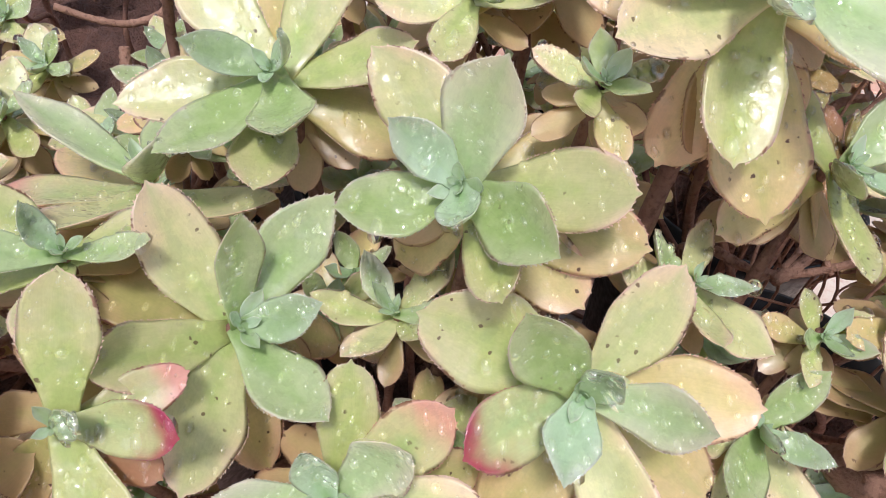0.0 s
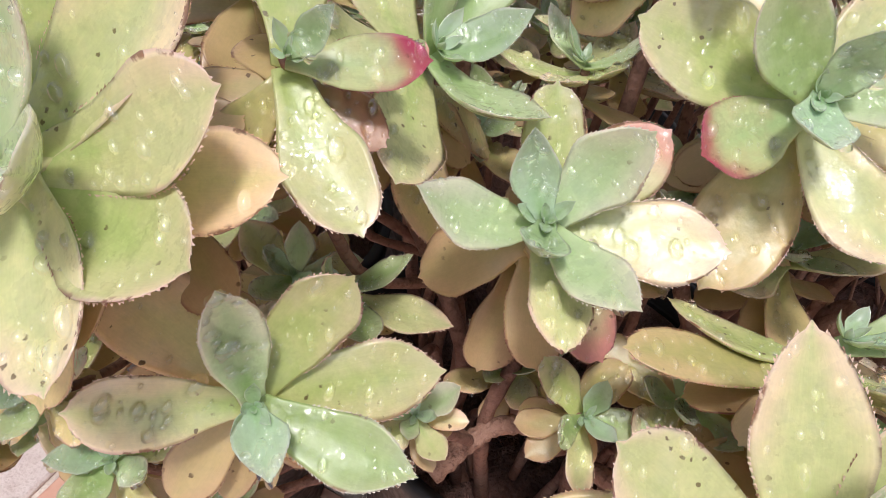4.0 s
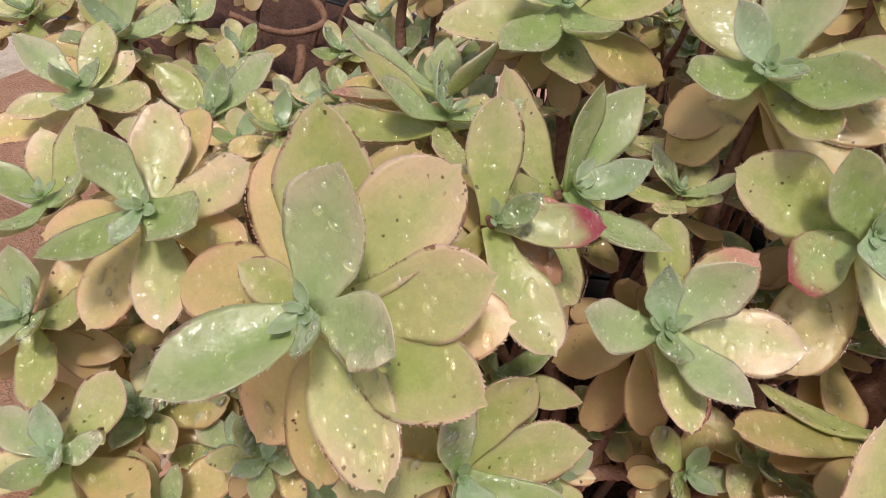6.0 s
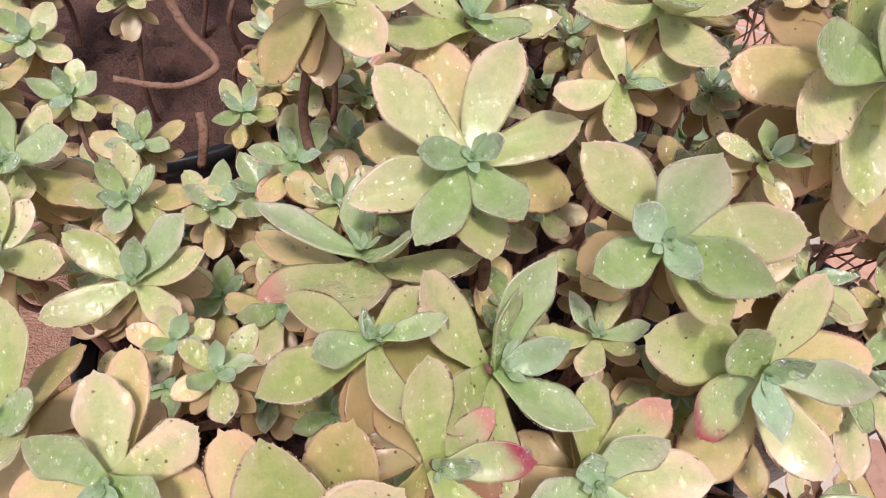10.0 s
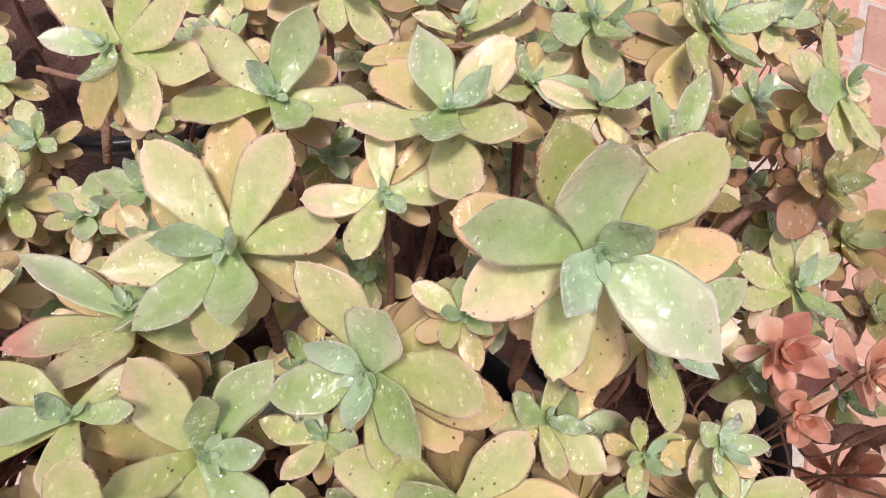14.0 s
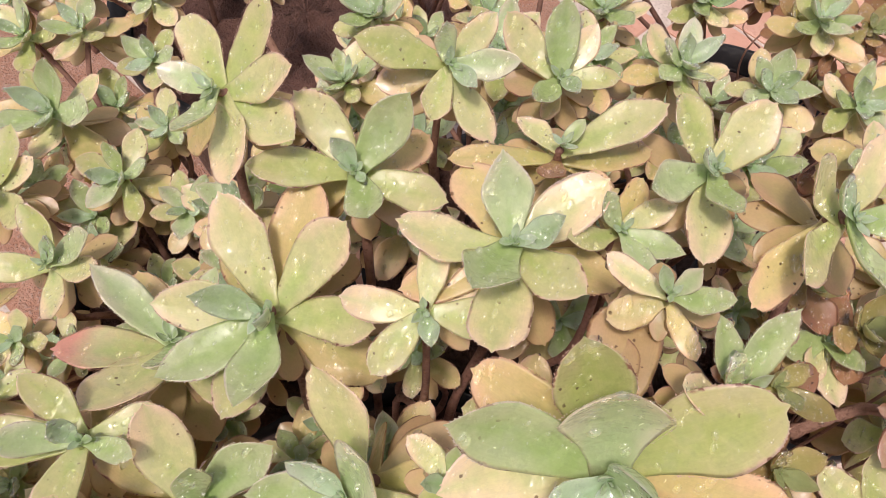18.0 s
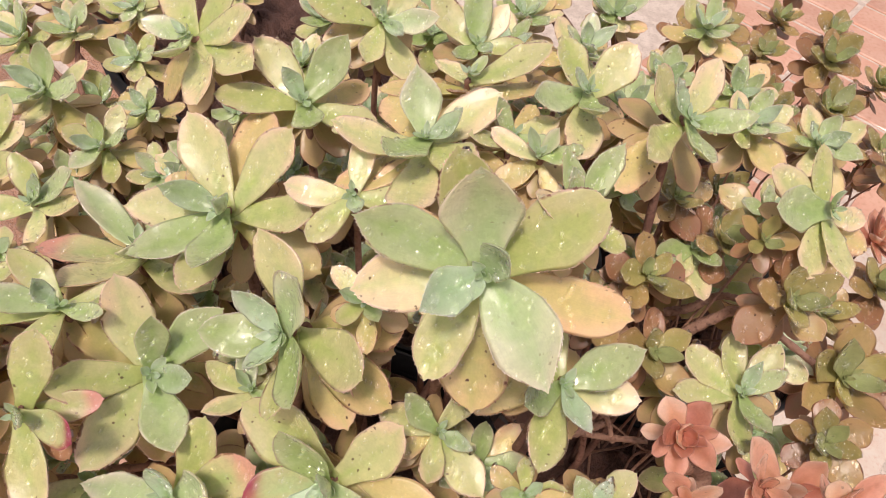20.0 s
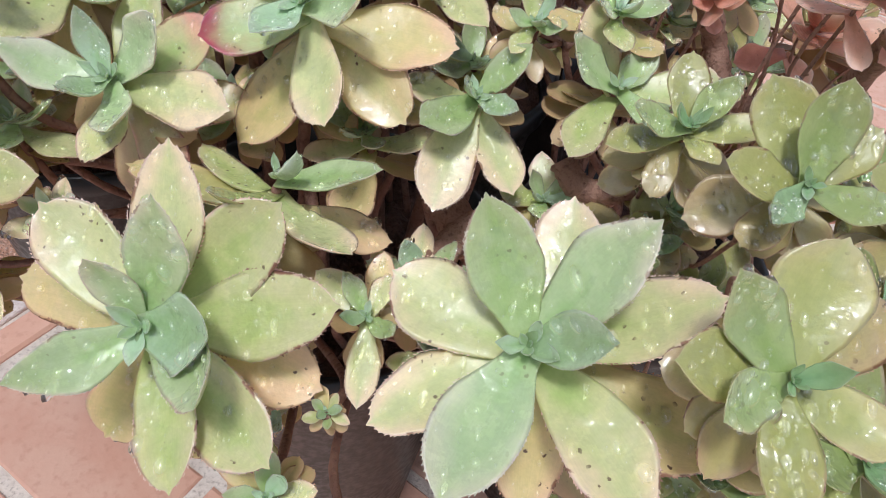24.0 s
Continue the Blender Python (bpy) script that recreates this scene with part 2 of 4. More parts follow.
WATER, _t, _b = nodes_of("water", 0.02)
_b.inputs["Base Color"].default_value = (1, 1, 1, 1)
_b.inputs["Transmission Weight"].default_value = 1.0
_b.inputs["IOR"].default_value = 1.33
_b.inputs["Coat Weight"].default_value = 1.0
_b.inputs["Coat IOR"].default_value = 1.9


# ---- mesh tools ----
def mesh_of(name, verts, faces, material, uvs=None, smooth=True):
    me = bpy.data.meshes.new(name)
    me.from_pydata(np.asarray(verts, float).tolist(), [], faces)
    me.materials.append(material)
    if smooth:
        me.polygons.foreach_set("use_smooth", [True] * len(me.polygons))
    if uvs is not None:
        layer = me.uv_layers.new(name="UVMap")
        index = np.empty(len(me.loops), int)
        me.loops.foreach_get("vertex_index", index)
        layer.data.foreach_set("uv", np.asarray(uvs, float)[index].ravel())
    return me


def part(name, me, parent, label="", kind=""):
    ob = new(name, me)
    ob.parent = parent
    return tagged(ob, label, "", "", kind)


def basis(n):
    """Two directions across n."""
    n = np.array(n, float) / np.linalg.norm(n)
    u = np.cross((0, 1, 0), n)
    u /= np.linalg.norm(u)
    return u, np.cross(n, u), n


RING, ROWS_LEAF = 12, 15
THETA = np.linspace(0, 2 * np.pi, RING, endpoint=False)
LEAF_FACES = [(r * RING + k, r * RING + (k + 1) % RING, (r + 1) * RING + (k + 1) % RING, (r + 1) * RING + k)
              for r in range(ROWS_LEAF - 1) for k in range(RING)]
STEPS = np.concatenate((np.linspace(0, 0.52, 5), [0.59, 0.66, 0.73, 0.79, 0.85, 0.90, 0.945, 0.975, 0.99, 1.025]))


def outline(s, point, peak):
    """Half width of a spoon-shaped leaf along its length, at most 1."""
    a = np.clip(s / peak, 0, 1)
    b = np.clip((s - peak) / (1 - peak), 0, 1)
    return np.where(s < peak, 0.36 + 0.64 * (a * a * (3 - 2 * a)) ** 0.9, (1 - b ** 1.8) ** point)


def leaf_shape(rng, u, v, n, az, el, length, ratio, bow, cup, point, peak, roll=0.0, teeth=True, fat=0.075):
    """Vertices, faces and map of one leaf that starts at the origin, and a few places on its upper face."""
    az, el = radians(az), radians(el)
    out = u * math.cos(az) + v * math.sin(az)
    way = out * math.cos(el) + n * math.sin(el)
    up = n * math.cos(el) - out * math.sin(el)
    side = np.cross(way, up)
    up, side = up * math.cos(roll) + side * math.sin(roll), side * math.cos(roll) - up * math.sin(roll)
    half = 0.5 * ratio * length
    sway = rng.uniform(-0.05, 0.05)

    def middle(s):
        return (length * s)[:, None] * way + (length * bow * (s * s - s) * 1.6)[:, None] * up + (length * sway * np.sin(s * 3.1))[:, None] * side

    s = STEPS
    wide = half * outline(s, point, peak) * (1 + 0.05 * np.sin(s * rng.uniform(8, 16) + rng.uniform(0, 6)))
    wide[-2], wide[-1] = max(min(wide[-2], 0.12 * half), 0.07 * half), 0.012 * half
    thick = length * fat * np.clip(0.45 + 1.1 * (1 - s), 0.0, 1.0) * np.sqrt(np.clip(1.02 - s ** 4, 0.01, 1))
    cos, sin = np.cos(THETA), np.sin(THETA)
    lift = cup * (np.abs(cos) ** 1.7)[None, :] + np.abs(cos)[None, :] ** 3 * np.where(
        cos[None, :] > 0, np.sin(s * rng.uniform(5, 9) + rng.uniform(0, 6))[:, None], np.sin(s * rng.uniform(5, 9) + rng.uniform(0, 6))[:, None]) * 0.09
    grid = (middle(s)[:, None, :] + (wide[:, None] * cos)[..., None] * side
            + (wide[:, None] * lift + thick[:, None] * np.where(sin > 0, 0.30, 0.62) * sin)[..., None] * up)
    verts = grid.reshape(-1, 3)
    uvs = np.stack((np.repeat(s, RING), np.tile(0.5 + 0.5 * cos, len(s))), 1)
    faces = list(LEAF_FACES) + [tuple(range(RING - 1, -1, -1))]
    if teeth:
        many = max(8, int(length / 0.0015))
        at = np.linspace(0.32, 0.985, many) + rng.uniform(-0.008, 0.008, many)
        w = half * np.interp(at, s, wide / half)
        mid = middle(at)
        grow = length * rng.uniform(0.006, 0.015, many)
        for sign in (-1, 1):
            rim = mid + sign * w[:, None] * side * 0.985 + (w * cup)[:, None] * up
            run = np.gradient(rim, axis=0)
            run /= np.linalg.norm(run, axis=1)[:, None] + 1e-9
            off = np.cross(run, up) * sign
            off *= np.sign(np.sum(off * side * sign, axis=1))[:, None] + 1e-9
            first = len(verts)
            broad = 0.00045
            tooth = np.stack((rim - run * broad, rim + run * broad, rim + off * grow[:, None] + run * broad * 1.1), 1).reshape(-1, 3)
            verts = np.concatenate((verts, tooth))
            uvs = np.concatenate((uvs, np.tile(((0.9, 0.5 + 0.5 * sign),), (len(tooth), 1))))
            faces += [(first + 3 * k, first + 3 * k + 1, first + 3 * k + 2) for k in range(many)]
    count = rng.poisson(24)
    ds, dv = rng.uniform(0.2, 0.96, count), rng.uniform(-0.85, 0.85, count)
    dw = half * np.interp(ds, s, wide / half)
    dt = np.interp(ds, s, thick)
    spots = middle(ds) + (dw * dv)[:, None] * side + (dw * cup * np.abs(dv) ** 1.7 + 0.30 * dt * np.sqrt(1 - dv * dv))[:, None] * up
    tilt = up + side * (-np.sign(dv) * cup * 1.2 * np.abs(dv) ** 0.7)[:, None]
    tilt /= np.linalg.norm(tilt, axis=1)[:, None]
    return verts, faces, uvs, spots, tilt


DOME = [(0, 0, 1)] + [(math.cos(a) * r, math.sin(a) * r, h) for r, h in ((0.5, 0.86), (0.86, 0.48), (1.0, -0.15)) for a in np.arange(8) * math.pi / 4]
DOME_FACES = [(0, 1 + k, 1 + (k + 1) % 8) for k in range(8)] + [(i + k, i + 8 + k, i + 8 + (k + 1) % 8, i + (k + 1) % 8) for i in (1, 9) for k in range(8)]


def drops(rng, places, normals, parent, low=0.0005, high=0.0019):
    """Rain drops on leaves, joined into one part."""
    verts, faces, dome = [], [], np.array(DOME)
    for p, n in zip(places, normals):
        u, v, n = basis(n + np.array((0, 0, 1e-4)))
        r = low + (high - low) * (rng.random() ** 2.2 if rng.random() > 0.04 else rng.uniform(1.0, 1.7))
        a, b = r * rng.uniform(0.75, 1.05), r * rng.uniform(0.9, 1.8)
        first = len(verts) * len(dome)
        verts.append(p + dome[:, :1] * a * u + dome[:, 1:2] * b * v + dome[:, 2:] * r * 0.95 * n)
        faces += [tuple(first + k for k in f) for f in DOME_FACES]
    if verts:
        part("rainwater", mesh_of("rainwater", np.concatenate(verts), faces, WATER), parent, "clear rain drops", "stuff").visible_shadow = False


def tube(name, points, radii, material, sides=9, rings=0.0, seed=0):
    """A bent, tapered, slightly knobbly stem."""
    rng = np.random.default_rng(seed)
    points = np.array(points, float)
    steps = np.linspace(0, len(points) - 1, max(4, 7 * (len(points) - 1) + 1))
    k = np.clip(steps.astype(int), 0, len(points) - 2)
    f = (steps - k)[:, None]
    pad = np.vstack((2 * points[0] - points[1], points, 2 * points[-1] - points[-2]))
    p0, p1, p2, p3 = pad[k], pad[k + 1], pad[k + 2], pad[k + 3]
    path = 0.5 * (2 * p1 + (p2 - p0) * f + (2 * p0 - 5 * p1 + 4 * p2 - p3) * f ** 2 + (3 * p1 - p0 - 3 * p2 + p3) * f ** 3)
    radius = np.interp(steps, np.linspace(0, len(points) - 1, len(radii)), radii)
    radius = radius * (1 + rings * np.where(np.arange(len(radius)) % 2, 1, -1)) * rng.uniform(0.93, 1.07, len(radius))
    verts = []
    for i in range(len(path)):
        d = path[min(i + 1, len(path) - 1)] - path[max(i - 1, 0)]
        u, v, _ = basis(d + np.array((1e-5, 0, 1e-5)))
        verts += [path[i] + radius[i] * (u * math.cos(a) + v * math.sin(a)) for a in np.arange(sides) * 2 * math.pi / sides]
    faces = [(r * sides + j, r * sides + (j + 1) % sides, (r + 1) * sides + (j + 1) % sides, (r + 1) * sides + j)
             for r in range(len(path) - 1) for j in range(sides)]
    faces += [tuple(range(sides - 1, -1, -1)), tuple(range((len(path) - 1) * sides, len(path) * sides))]
    return mesh_of(name, verts, faces, material)


# ---- plants ----
LABELS = (
    "pale green succulent rosette with yellow outer leaves, wet with rain",
    "small grey-green succulent rosette wet with rain, growing in a pot",
    "withered rust-red succulent rosette on a bare stem",
    "yellowing succulent rosette with scarred rims, wet with rain",
    "dull olive-brown succulent rosette among bare twigs",
    "shaded olive-green succulent rosette with rounded leaves, wet with rain",
)
DEPTH = (0.0, 0.08, 0.20, 0.36)
SOIL_TOP = 0.27


def foot_of(c):
    """Where a plant's stem leaves the soil of the pot that it leans over."""
    pot = min(POTS, key=lambda p: (p[0] - c[0]) ** 2 + (p[1] - c[1]) ** 2)
    d = np.array((c[0] - pot[0], c[1] - pot[1]))
    far = np.linalg.norm(d)
    if far > 0.23:
        near = [q for q in CENTRES if math.hypot(q[0] - pot[0], q[1] - pot[1]) < far - 0.03 and 0.02 < math.hypot(q[0] - c[0], q[1] - c[1]) < 0.13]
        if near:
            q = min(near, key=lambda q: (q[0] - c[0]) ** 2 + (q[1] - c[1]) ** 2)
            return np.array((q[0], q[1], min(q[2], c[2]) - 0.032))
    d = d * min(1.0, 0.72 * pot[2] / max(far, 1e-6))
    return np.array((pot[0] + d[0], pot[1] + d[1], SOIL_TOP))


POTS = ((0.045, 0.16, 0.10), (-0.15, 0.26, 0.10), (0.05, 0.39, 0.12), (0.235, 0.205, 0.08), (-0.235, 0.60, 0.175), (0.275, 0.40, 0.09), (0.20, 0.605, 0.10))
CENTRES = []


def plant(name, c, n, size, seed, label, category):
    """The empty at a rosette's stem foot, and its stem."""
    CENTRES.append((*c, size))
    foot = foot_of(c)
    base = new(name)
    base.location = foot
    base.empty_display_size = 0.01
    tagged(base, label, category, "potted succulent rosettes")
    top = np.array(c) - np.array(n) * 0.32 * size - foot
    twiggy = c[0] > 0.18
    thick = max(0.002, (0.03 if foot[2] > 0.28 else 0.065) * size) * (0.42 if twiggy else 1.0)
    crook = 0.02 if twiggy else 0.014
    turn = np.array((math.sin(seed * 2.3), math.cos(seed * 3.1), math.sin(seed * 1.7) * 0.5)) * crook
    low = np.array((top[0] * 0.12, top[1] * 0.12, top[2] * 0.42)) + turn
    mid = np.array((top[0] * 0.66, top[1] * 0.66, top[2] * 0.70)) - turn * 0.6
    part("stem", tube("stem", (np.array((0, 0, -0.01)), low, mid, top - np.array(n) * 0.1 * size, top + np.array(n) * 0.2 * size),
                      (thick * 1.2, thick, thick * 0.9, thick * 0.6), BARK if twiggy else STEM, 8, 0.05, seed), base)
    return base, foot


def grow(c, lean, size, leaves, seed, name, label, category, skins, wet=True, skirt=0, twist=0.2, bud=6):
    """A rosette: each leaf as azimuth, elevation, length in mm, breadth in percent, and layer."""
    rng = np.random.default_rng(1000 + seed)
    size *= 0.001
    n = np.array((lean[0], lean[1], math.sqrt(max(0.05, 1 - lean[0] ** 2 - lean[1] ** 2))))
    u, v, n = basis(n)
    base, foot = plant(name, c, n, size, seed, label, category)
    leaves = list(leaves)
    for k in range(bud):
        leaves.append((k * 137.5 + seed * 40, 72 - 7 * k, (0.08 + 0.035 * k) * size * 1000, 46, 0))
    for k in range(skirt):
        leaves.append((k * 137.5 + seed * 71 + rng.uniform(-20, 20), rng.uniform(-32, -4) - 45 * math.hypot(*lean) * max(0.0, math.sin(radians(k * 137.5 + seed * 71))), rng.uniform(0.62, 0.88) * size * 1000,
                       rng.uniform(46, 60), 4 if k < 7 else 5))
    places, normals = [], []
    for az, el, length, ratio, code in leaves:
        layer, special = code % 10, code // 10
        tone = min(layer, 3)
        start = np.array(c) - n * (DEPTH[tone] if layer < 4 else rng.uniform(0.4, 0.65) if layer == 4 else rng.uniform(0.75, 1.15)) * size - foot
        point = (0.92, 0.74, 0.60, 0.53)[tone] * rng.uniform(0.82, 1.18)
        peak = (0.47, 0.57, 0.64, 0.66)[tone] + rng.uniform(-0.04, 0.04)
        bow = (0.34, 0.26, 0.16, 0.04)[tone] + rng.uniform(-0.1, 0.1)
        cup = (0.42, 0.32, 0.22, 0.14)[tone] + rng.uniform(-0.08, 0.08)
        verts, faces, uvs, spots, tilt = leaf_shape(rng, u, v, n, az, el, length * 0.001, ratio * 0.01, bow, cup, point, peak,
                                                    rng.uniform(-twist, twist), length > 14)
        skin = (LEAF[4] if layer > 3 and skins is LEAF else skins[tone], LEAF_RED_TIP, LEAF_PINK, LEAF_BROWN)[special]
        part("leaf", mesh_of("leaf", verts + start, faces, skin, uvs), base,
             ("", "leaf with a crimson bruised tip", "pink flushed leaf", "withered brown leaf")[special])
        if length > 16 and layer < 4:
            places += list(spots + start)
            normals += list(tilt)
    if wet:
        drops(rng, places, normals, base)
    return base


def rosette(c, lean, size, leaves, skirt, label, seed):
    return grow(c, lean, size, leaves, seed, "succulent_rosette", LABELS[label], "succulent", LEAF_SHADED_OLIVE if label == 5 else LEAF, True, skirt)


def young_rosette(c, lean, radius, count, skirt, label, seed, bud=6):
    rng = np.random.default_rng(seed)
    leaves = []
    dull = label == 4
    for k in range(count):
        f = (k + 1) / count
        leaves.append((k * 137.5 + seed * 33, (66 if dull else 58) - (64 if dull else 58) * f + rng.uniform(-8, 8), radius * (0.45 + 0.55 * f ** 0.7) * rng.uniform(0.85, 1.12),
                       rng.uniform(52, 72) if dull else rng.uniform(44, 58), min(3, int(f * 3.4))))
    return grow(c, lean, radius, leaves, seed, "succulent_rosette", LABELS[label], "succulent", {4: LEAF_DULL, 5: LEAF_SHADED_OLIVE}.get(label, LEAF), True, skirt, 0.3, bud)


def dry_rosette(c, lean, radius, count, seed):
    """A withered head: a few broad, cupped leaves that close over one another."""
    rng = np.random.default_rng(seed)
    leaves = []
    for k in range(count):
        f = (k + 1) / count
        leaves.append((k * 137.5 + seed * 33 + rng.uniform(-18, 18), 78 - 62 * f + rng.uniform(-10, 10),
                       radius * (0.62 + 0.40 * f) * rng.uniform(0.8, 1.2), rng.uniform(46, 66), min(2, int(f * 2.6))))
    return grow(c, lean, radius, leaves, seed, "withered_rosette", LABELS[2], "succulent", [LEAF_DRY] * 4, False, 2, 0.7, 3)


def branch(points, thick, thin, seed):
    """A bare woody stem, ringed with leaf scars."""
    p = np.array(points)
    ob = new("bare_stem", tube("bare_stem", p - p[0], (thick, 0.5 * (thick + thin), thin), BARK, 9, 0.07, seed))
    ob.location = p[0]
    return tagged(ob, "bare brown woody succulent stem ringed with leaf scars", "stem", "bare stems")


# ---- floor ----
ANGLE = radians(-25)
LONG, SHORT, JOINT = 0.225, 0.107, 0.013
floor = tagged(new("floor", mesh_of("floor", [(-40, -40, -0.008), (40, -40, -0.008), (40, 40, -0.008), (-40, 40, -0.008)], [(0, 1, 2, 3)], PAVING, None, False)),
               "terracotta tiled floor with pale cement joints", "floor", "", "structure")


def slab(name, w, d, h, bevel, material, wobble=0.0, seed=0):
    """A tile with worn upper edges."""
    rng = np.random.default_rng(seed)
    verts, many = [], 5
    for inset, z in ((0, -h), (0, -bevel), (bevel, 0)):
        loop = []
        for k, (x0, y0, x1, y1) in enumerate(((0, 0, 1, 0), (1, 0, 1, 1), (1, 1, 0, 1), (0, 1, 0, 0))):
            for j in range(many):
                f = j / many
                x, y = x0 + (x1 - x0) * f, y0 + (y1 - y0) * f
                loop.append((inset + x * (w - 2 * inset) - w / 2, inset + y * (d - 2 * inset) - d / 2))
        verts += [(x + rng.uniform(-wobble, wobble), y + rng.uniform(-wobble, wobble), z) for x, y in loop]
    ring = 4 * many
    faces = [(r * ring + k, r * ring + (k + 1) % ring, (r + 1) * ring + (k + 1) % ring, (r + 1) * ring + k) for r in range(2) for k in range(ring)]
    faces.append(tuple(range(2 * ring, 3 * ring)))
    return mesh_of(name, verts, faces, material, None, False)


bed = part("joint_bed", mesh_of("joint_bed", [(-1.3, -0.6, -0.004), (1.5, -0.6, -0.004), (1.5, 2.0, -0.004), (-1.3, 2.0, -0.004)], [(0, 1, 2, 3)], GROUT, None, False), floor, "pale cement joints")
tile_meshes = [slab("tile", LONG - JOINT, SHORT - JOINT, 0.012, 0.002, TERRACOTTA, 0.0009, k) for k in range(4)]
glare_meshes = [slab("tile", LONG - 0.018, 2 * SHORT - 0.018, 0.012, 0.002, GLARE_TILE, 0.0012, 20 + k) for k in range(2)]
broad_meshes = [slab("tile", LONG - 0.018, 2 * SHORT - 0.018, 0.012, 0.002, TERRACOTTA, 0.0012, 30 + k) for k in range(2)]
rng = np.random.default_rng(5)
ax, ay = math.cos(ANGLE), math.sin(ANGLE)
for row in range(-9, 18):
    for col in range(0, 8):
        broad = col > 1
        if broad and row % 2:
            continue
        along, over = (col + 0.5) * LONG + 0.004, (row + (1.0 if broad else 0.5)) * SHORT + 0.005
        x, y = -0.301 + ax * along - ay * over, 0.123 + ay * along + ax * over
        if -0.75 < x < 1.15 and -0.3 < y < 1.7:
            # the third column takes the tiles with glare in their colour
            kind = tile_meshes if not broad else glare_meshes if col == 2 and 0.3 < over < 1.1 else broad_meshes
            ob = part("tile", kind[int(rng.integers(len(kind)))], floor, "terracotta tile coloured pale for the glare on it" if kind is glare_meshes else "")
            ob.matrix_basis = pose(x, y, rng.uniform(-0.001, 0.001), 0, 0, -25 + rng.uniform(-0.4, 0.4))

slab_meshes = [slab("slab", 0.034, 0.42, 0.012, 0.003, TERRACOTTA, 0.001, 42), slab("slab", 0.05, 0.42, 0.012, 0.003, CEMENT, 0.002, 40), slab("slab", 0.30, 0.30, 0.012, 0.003, ROUGH_CLAY, 0.003, 41)]
for along, over, yaw, which in ((-0.027, 0.02, 0, 0), (-0.027, 0.45, 0, 0), (-0.027, 0.88, 0, 0), (-0.075, 0.02, 0, 1), (-0.075, 0.45, 0, 1), (-0.075, 0.88, 0, 1), (-0.262, -0.1, 0, 2), (-0.262, 0.215, 0, 2), (-0.262, 0.53, 0, 2), (-0.262, 0.845, 0, 2), (-0.575, 0.215, 0, 2), (-0.575, 0.53, 0, 2), (-0.575, -0.1, 0, 2), (-0.575, 0.845, 0, 2)):
    ob = part("slab", slab_meshes[which], floor)
    ob.matrix_basis = pose(-0.301 + ax * along - ay * over, 0.123 + ay * along + ax * over, 0.001, 0, 0, -25 + yaw)


# ---- rosettes ----
rosette((0.017, 0.133, 0.509), (-0.41, -0.59), 45, [(40, 35, 39, 62, 1), (114, 49, 27, 52, 0), (107, 13, 47, 50, 2), (179, 36, 35, 55, 1), (-167, -27, 42, 50, 3), (-21, 12, 47, 50, 2), (7, -10, 47, 50, 3), (-50, 30, 41, 48, 1), (-80, 30, 39, 45, 2), (-64, -10, 44, 50, 3), (-35, -8, 50, 50, 3), (-84, 56, 25, 50, 0)], 9, 0, 0)
rosette((0.054, 0.092, 0.474), (-0.21, -0.64), 44, [(147, 13, 50, 58, 2), (116, 41, 36, 60, 1), (46, 10, 44, 48, 2), (38, 61, 23, 52, 0), (-16, 36, 37, 45, 1), (-13, -4, 52, 48, 3), (-159, 23, 38, 58, 12), (-126, -6, 52, 55, 3), (-75, 12, 46, 48, 2), (-49, -8, 49, 50, 3), (-114, 41, 26, 60, 0)], 9, 0, 1)
rosette((-0.042, 0.188, 0.502), (-0.15, -0.53), 49, [(125, 12, 54, 45, 2), (94, -4, 59, 50, 3), (58, 14, 53, 45, 2), (8, 10, 48, 42, 2), (-21, -16, 50, 50, 3), (-72, 40, 42, 50, 1), (-93, 23, 45, 48, 2), (-133, 25, 47, 42, 1), (-171, 10, 52, 42, 2), (150, -12, 50, 50, 3), (174, 40, 29, 50, 0), (0, 68, 25, 40, 0)], 9, 0, 2)
rosette((-0.041, 0.115, 0.464), (0.44, -0.38), 50, [(143, 12, 49, 48, 2), (125, 47, 39, 38, 1), (79, 31, 48, 42, 1), (31, 53, 27, 52, 0), (-40, 37, 41, 50, 1), (-91, 14, 49, 50, 2), (-144, 22, 46, 42, 2), (171, -14, 49, 50, 3), (18, -24, 51, 34, 3), (-47, -19, 49, 45, 3)], 9, 0, 3)
rosette((-0.075, 0.075, 0.476), (0.10, -0.60), 31, [(4, 20, 31, 46, 11), (97, 15, 38, 50, 2), (-57, 5, 41, 48, 2), (30, -9, 29, 46, 23), (35, 55, 17, 50, 0), (-26, 5, 27, 50, 33), (-115, -19, 31, 48, 3)], 9, 0, 4)
rosette((-0.011, 0.073, 0.441), (-0.05, -0.56), 42, [(111, 45, 25, 50, 0), (38, 39, 35, 55, 1), (85, 11, 40, 46, 2), (39, 12, 43, 50, 22), (-7, 11, 47, 48, 2), (-54, -21, 40, 48, 23), (-57, 36, 37, 42, 1), (-84, 21, 35, 46, 2), (178, 31, 38, 46, 1), (-111, 54, 23, 55, 0), (10, -10, 45, 45, 3)], 9, 0, 5)
rosette((-0.125, 0.044, 0.465), (-0.40, -0.60), 45, [(48, 30, 41, 66, 1), (71, 15, 55, 50, 2), (26, 9, 53, 55, 2), (-6, 8, 49, 48, 2), (137, -7, 32, 40, 2), (153, -4, 53, 50, 3), (-160, 33, 43, 55, 1), (-36, 34, 40, 45, 1), (-41, 8, 51, 50, 2), (-77, 11, 48, 48, 2), (-145, -18, 48, 50, 3), (-114, -13, 48, 50, 3), (99, -2, 55, 45, 3), (52, -5, 53, 50, 3), (-66, 54, 25, 42, 0), (-17, -8, 49, 45, 3)], 9, 0, 6)
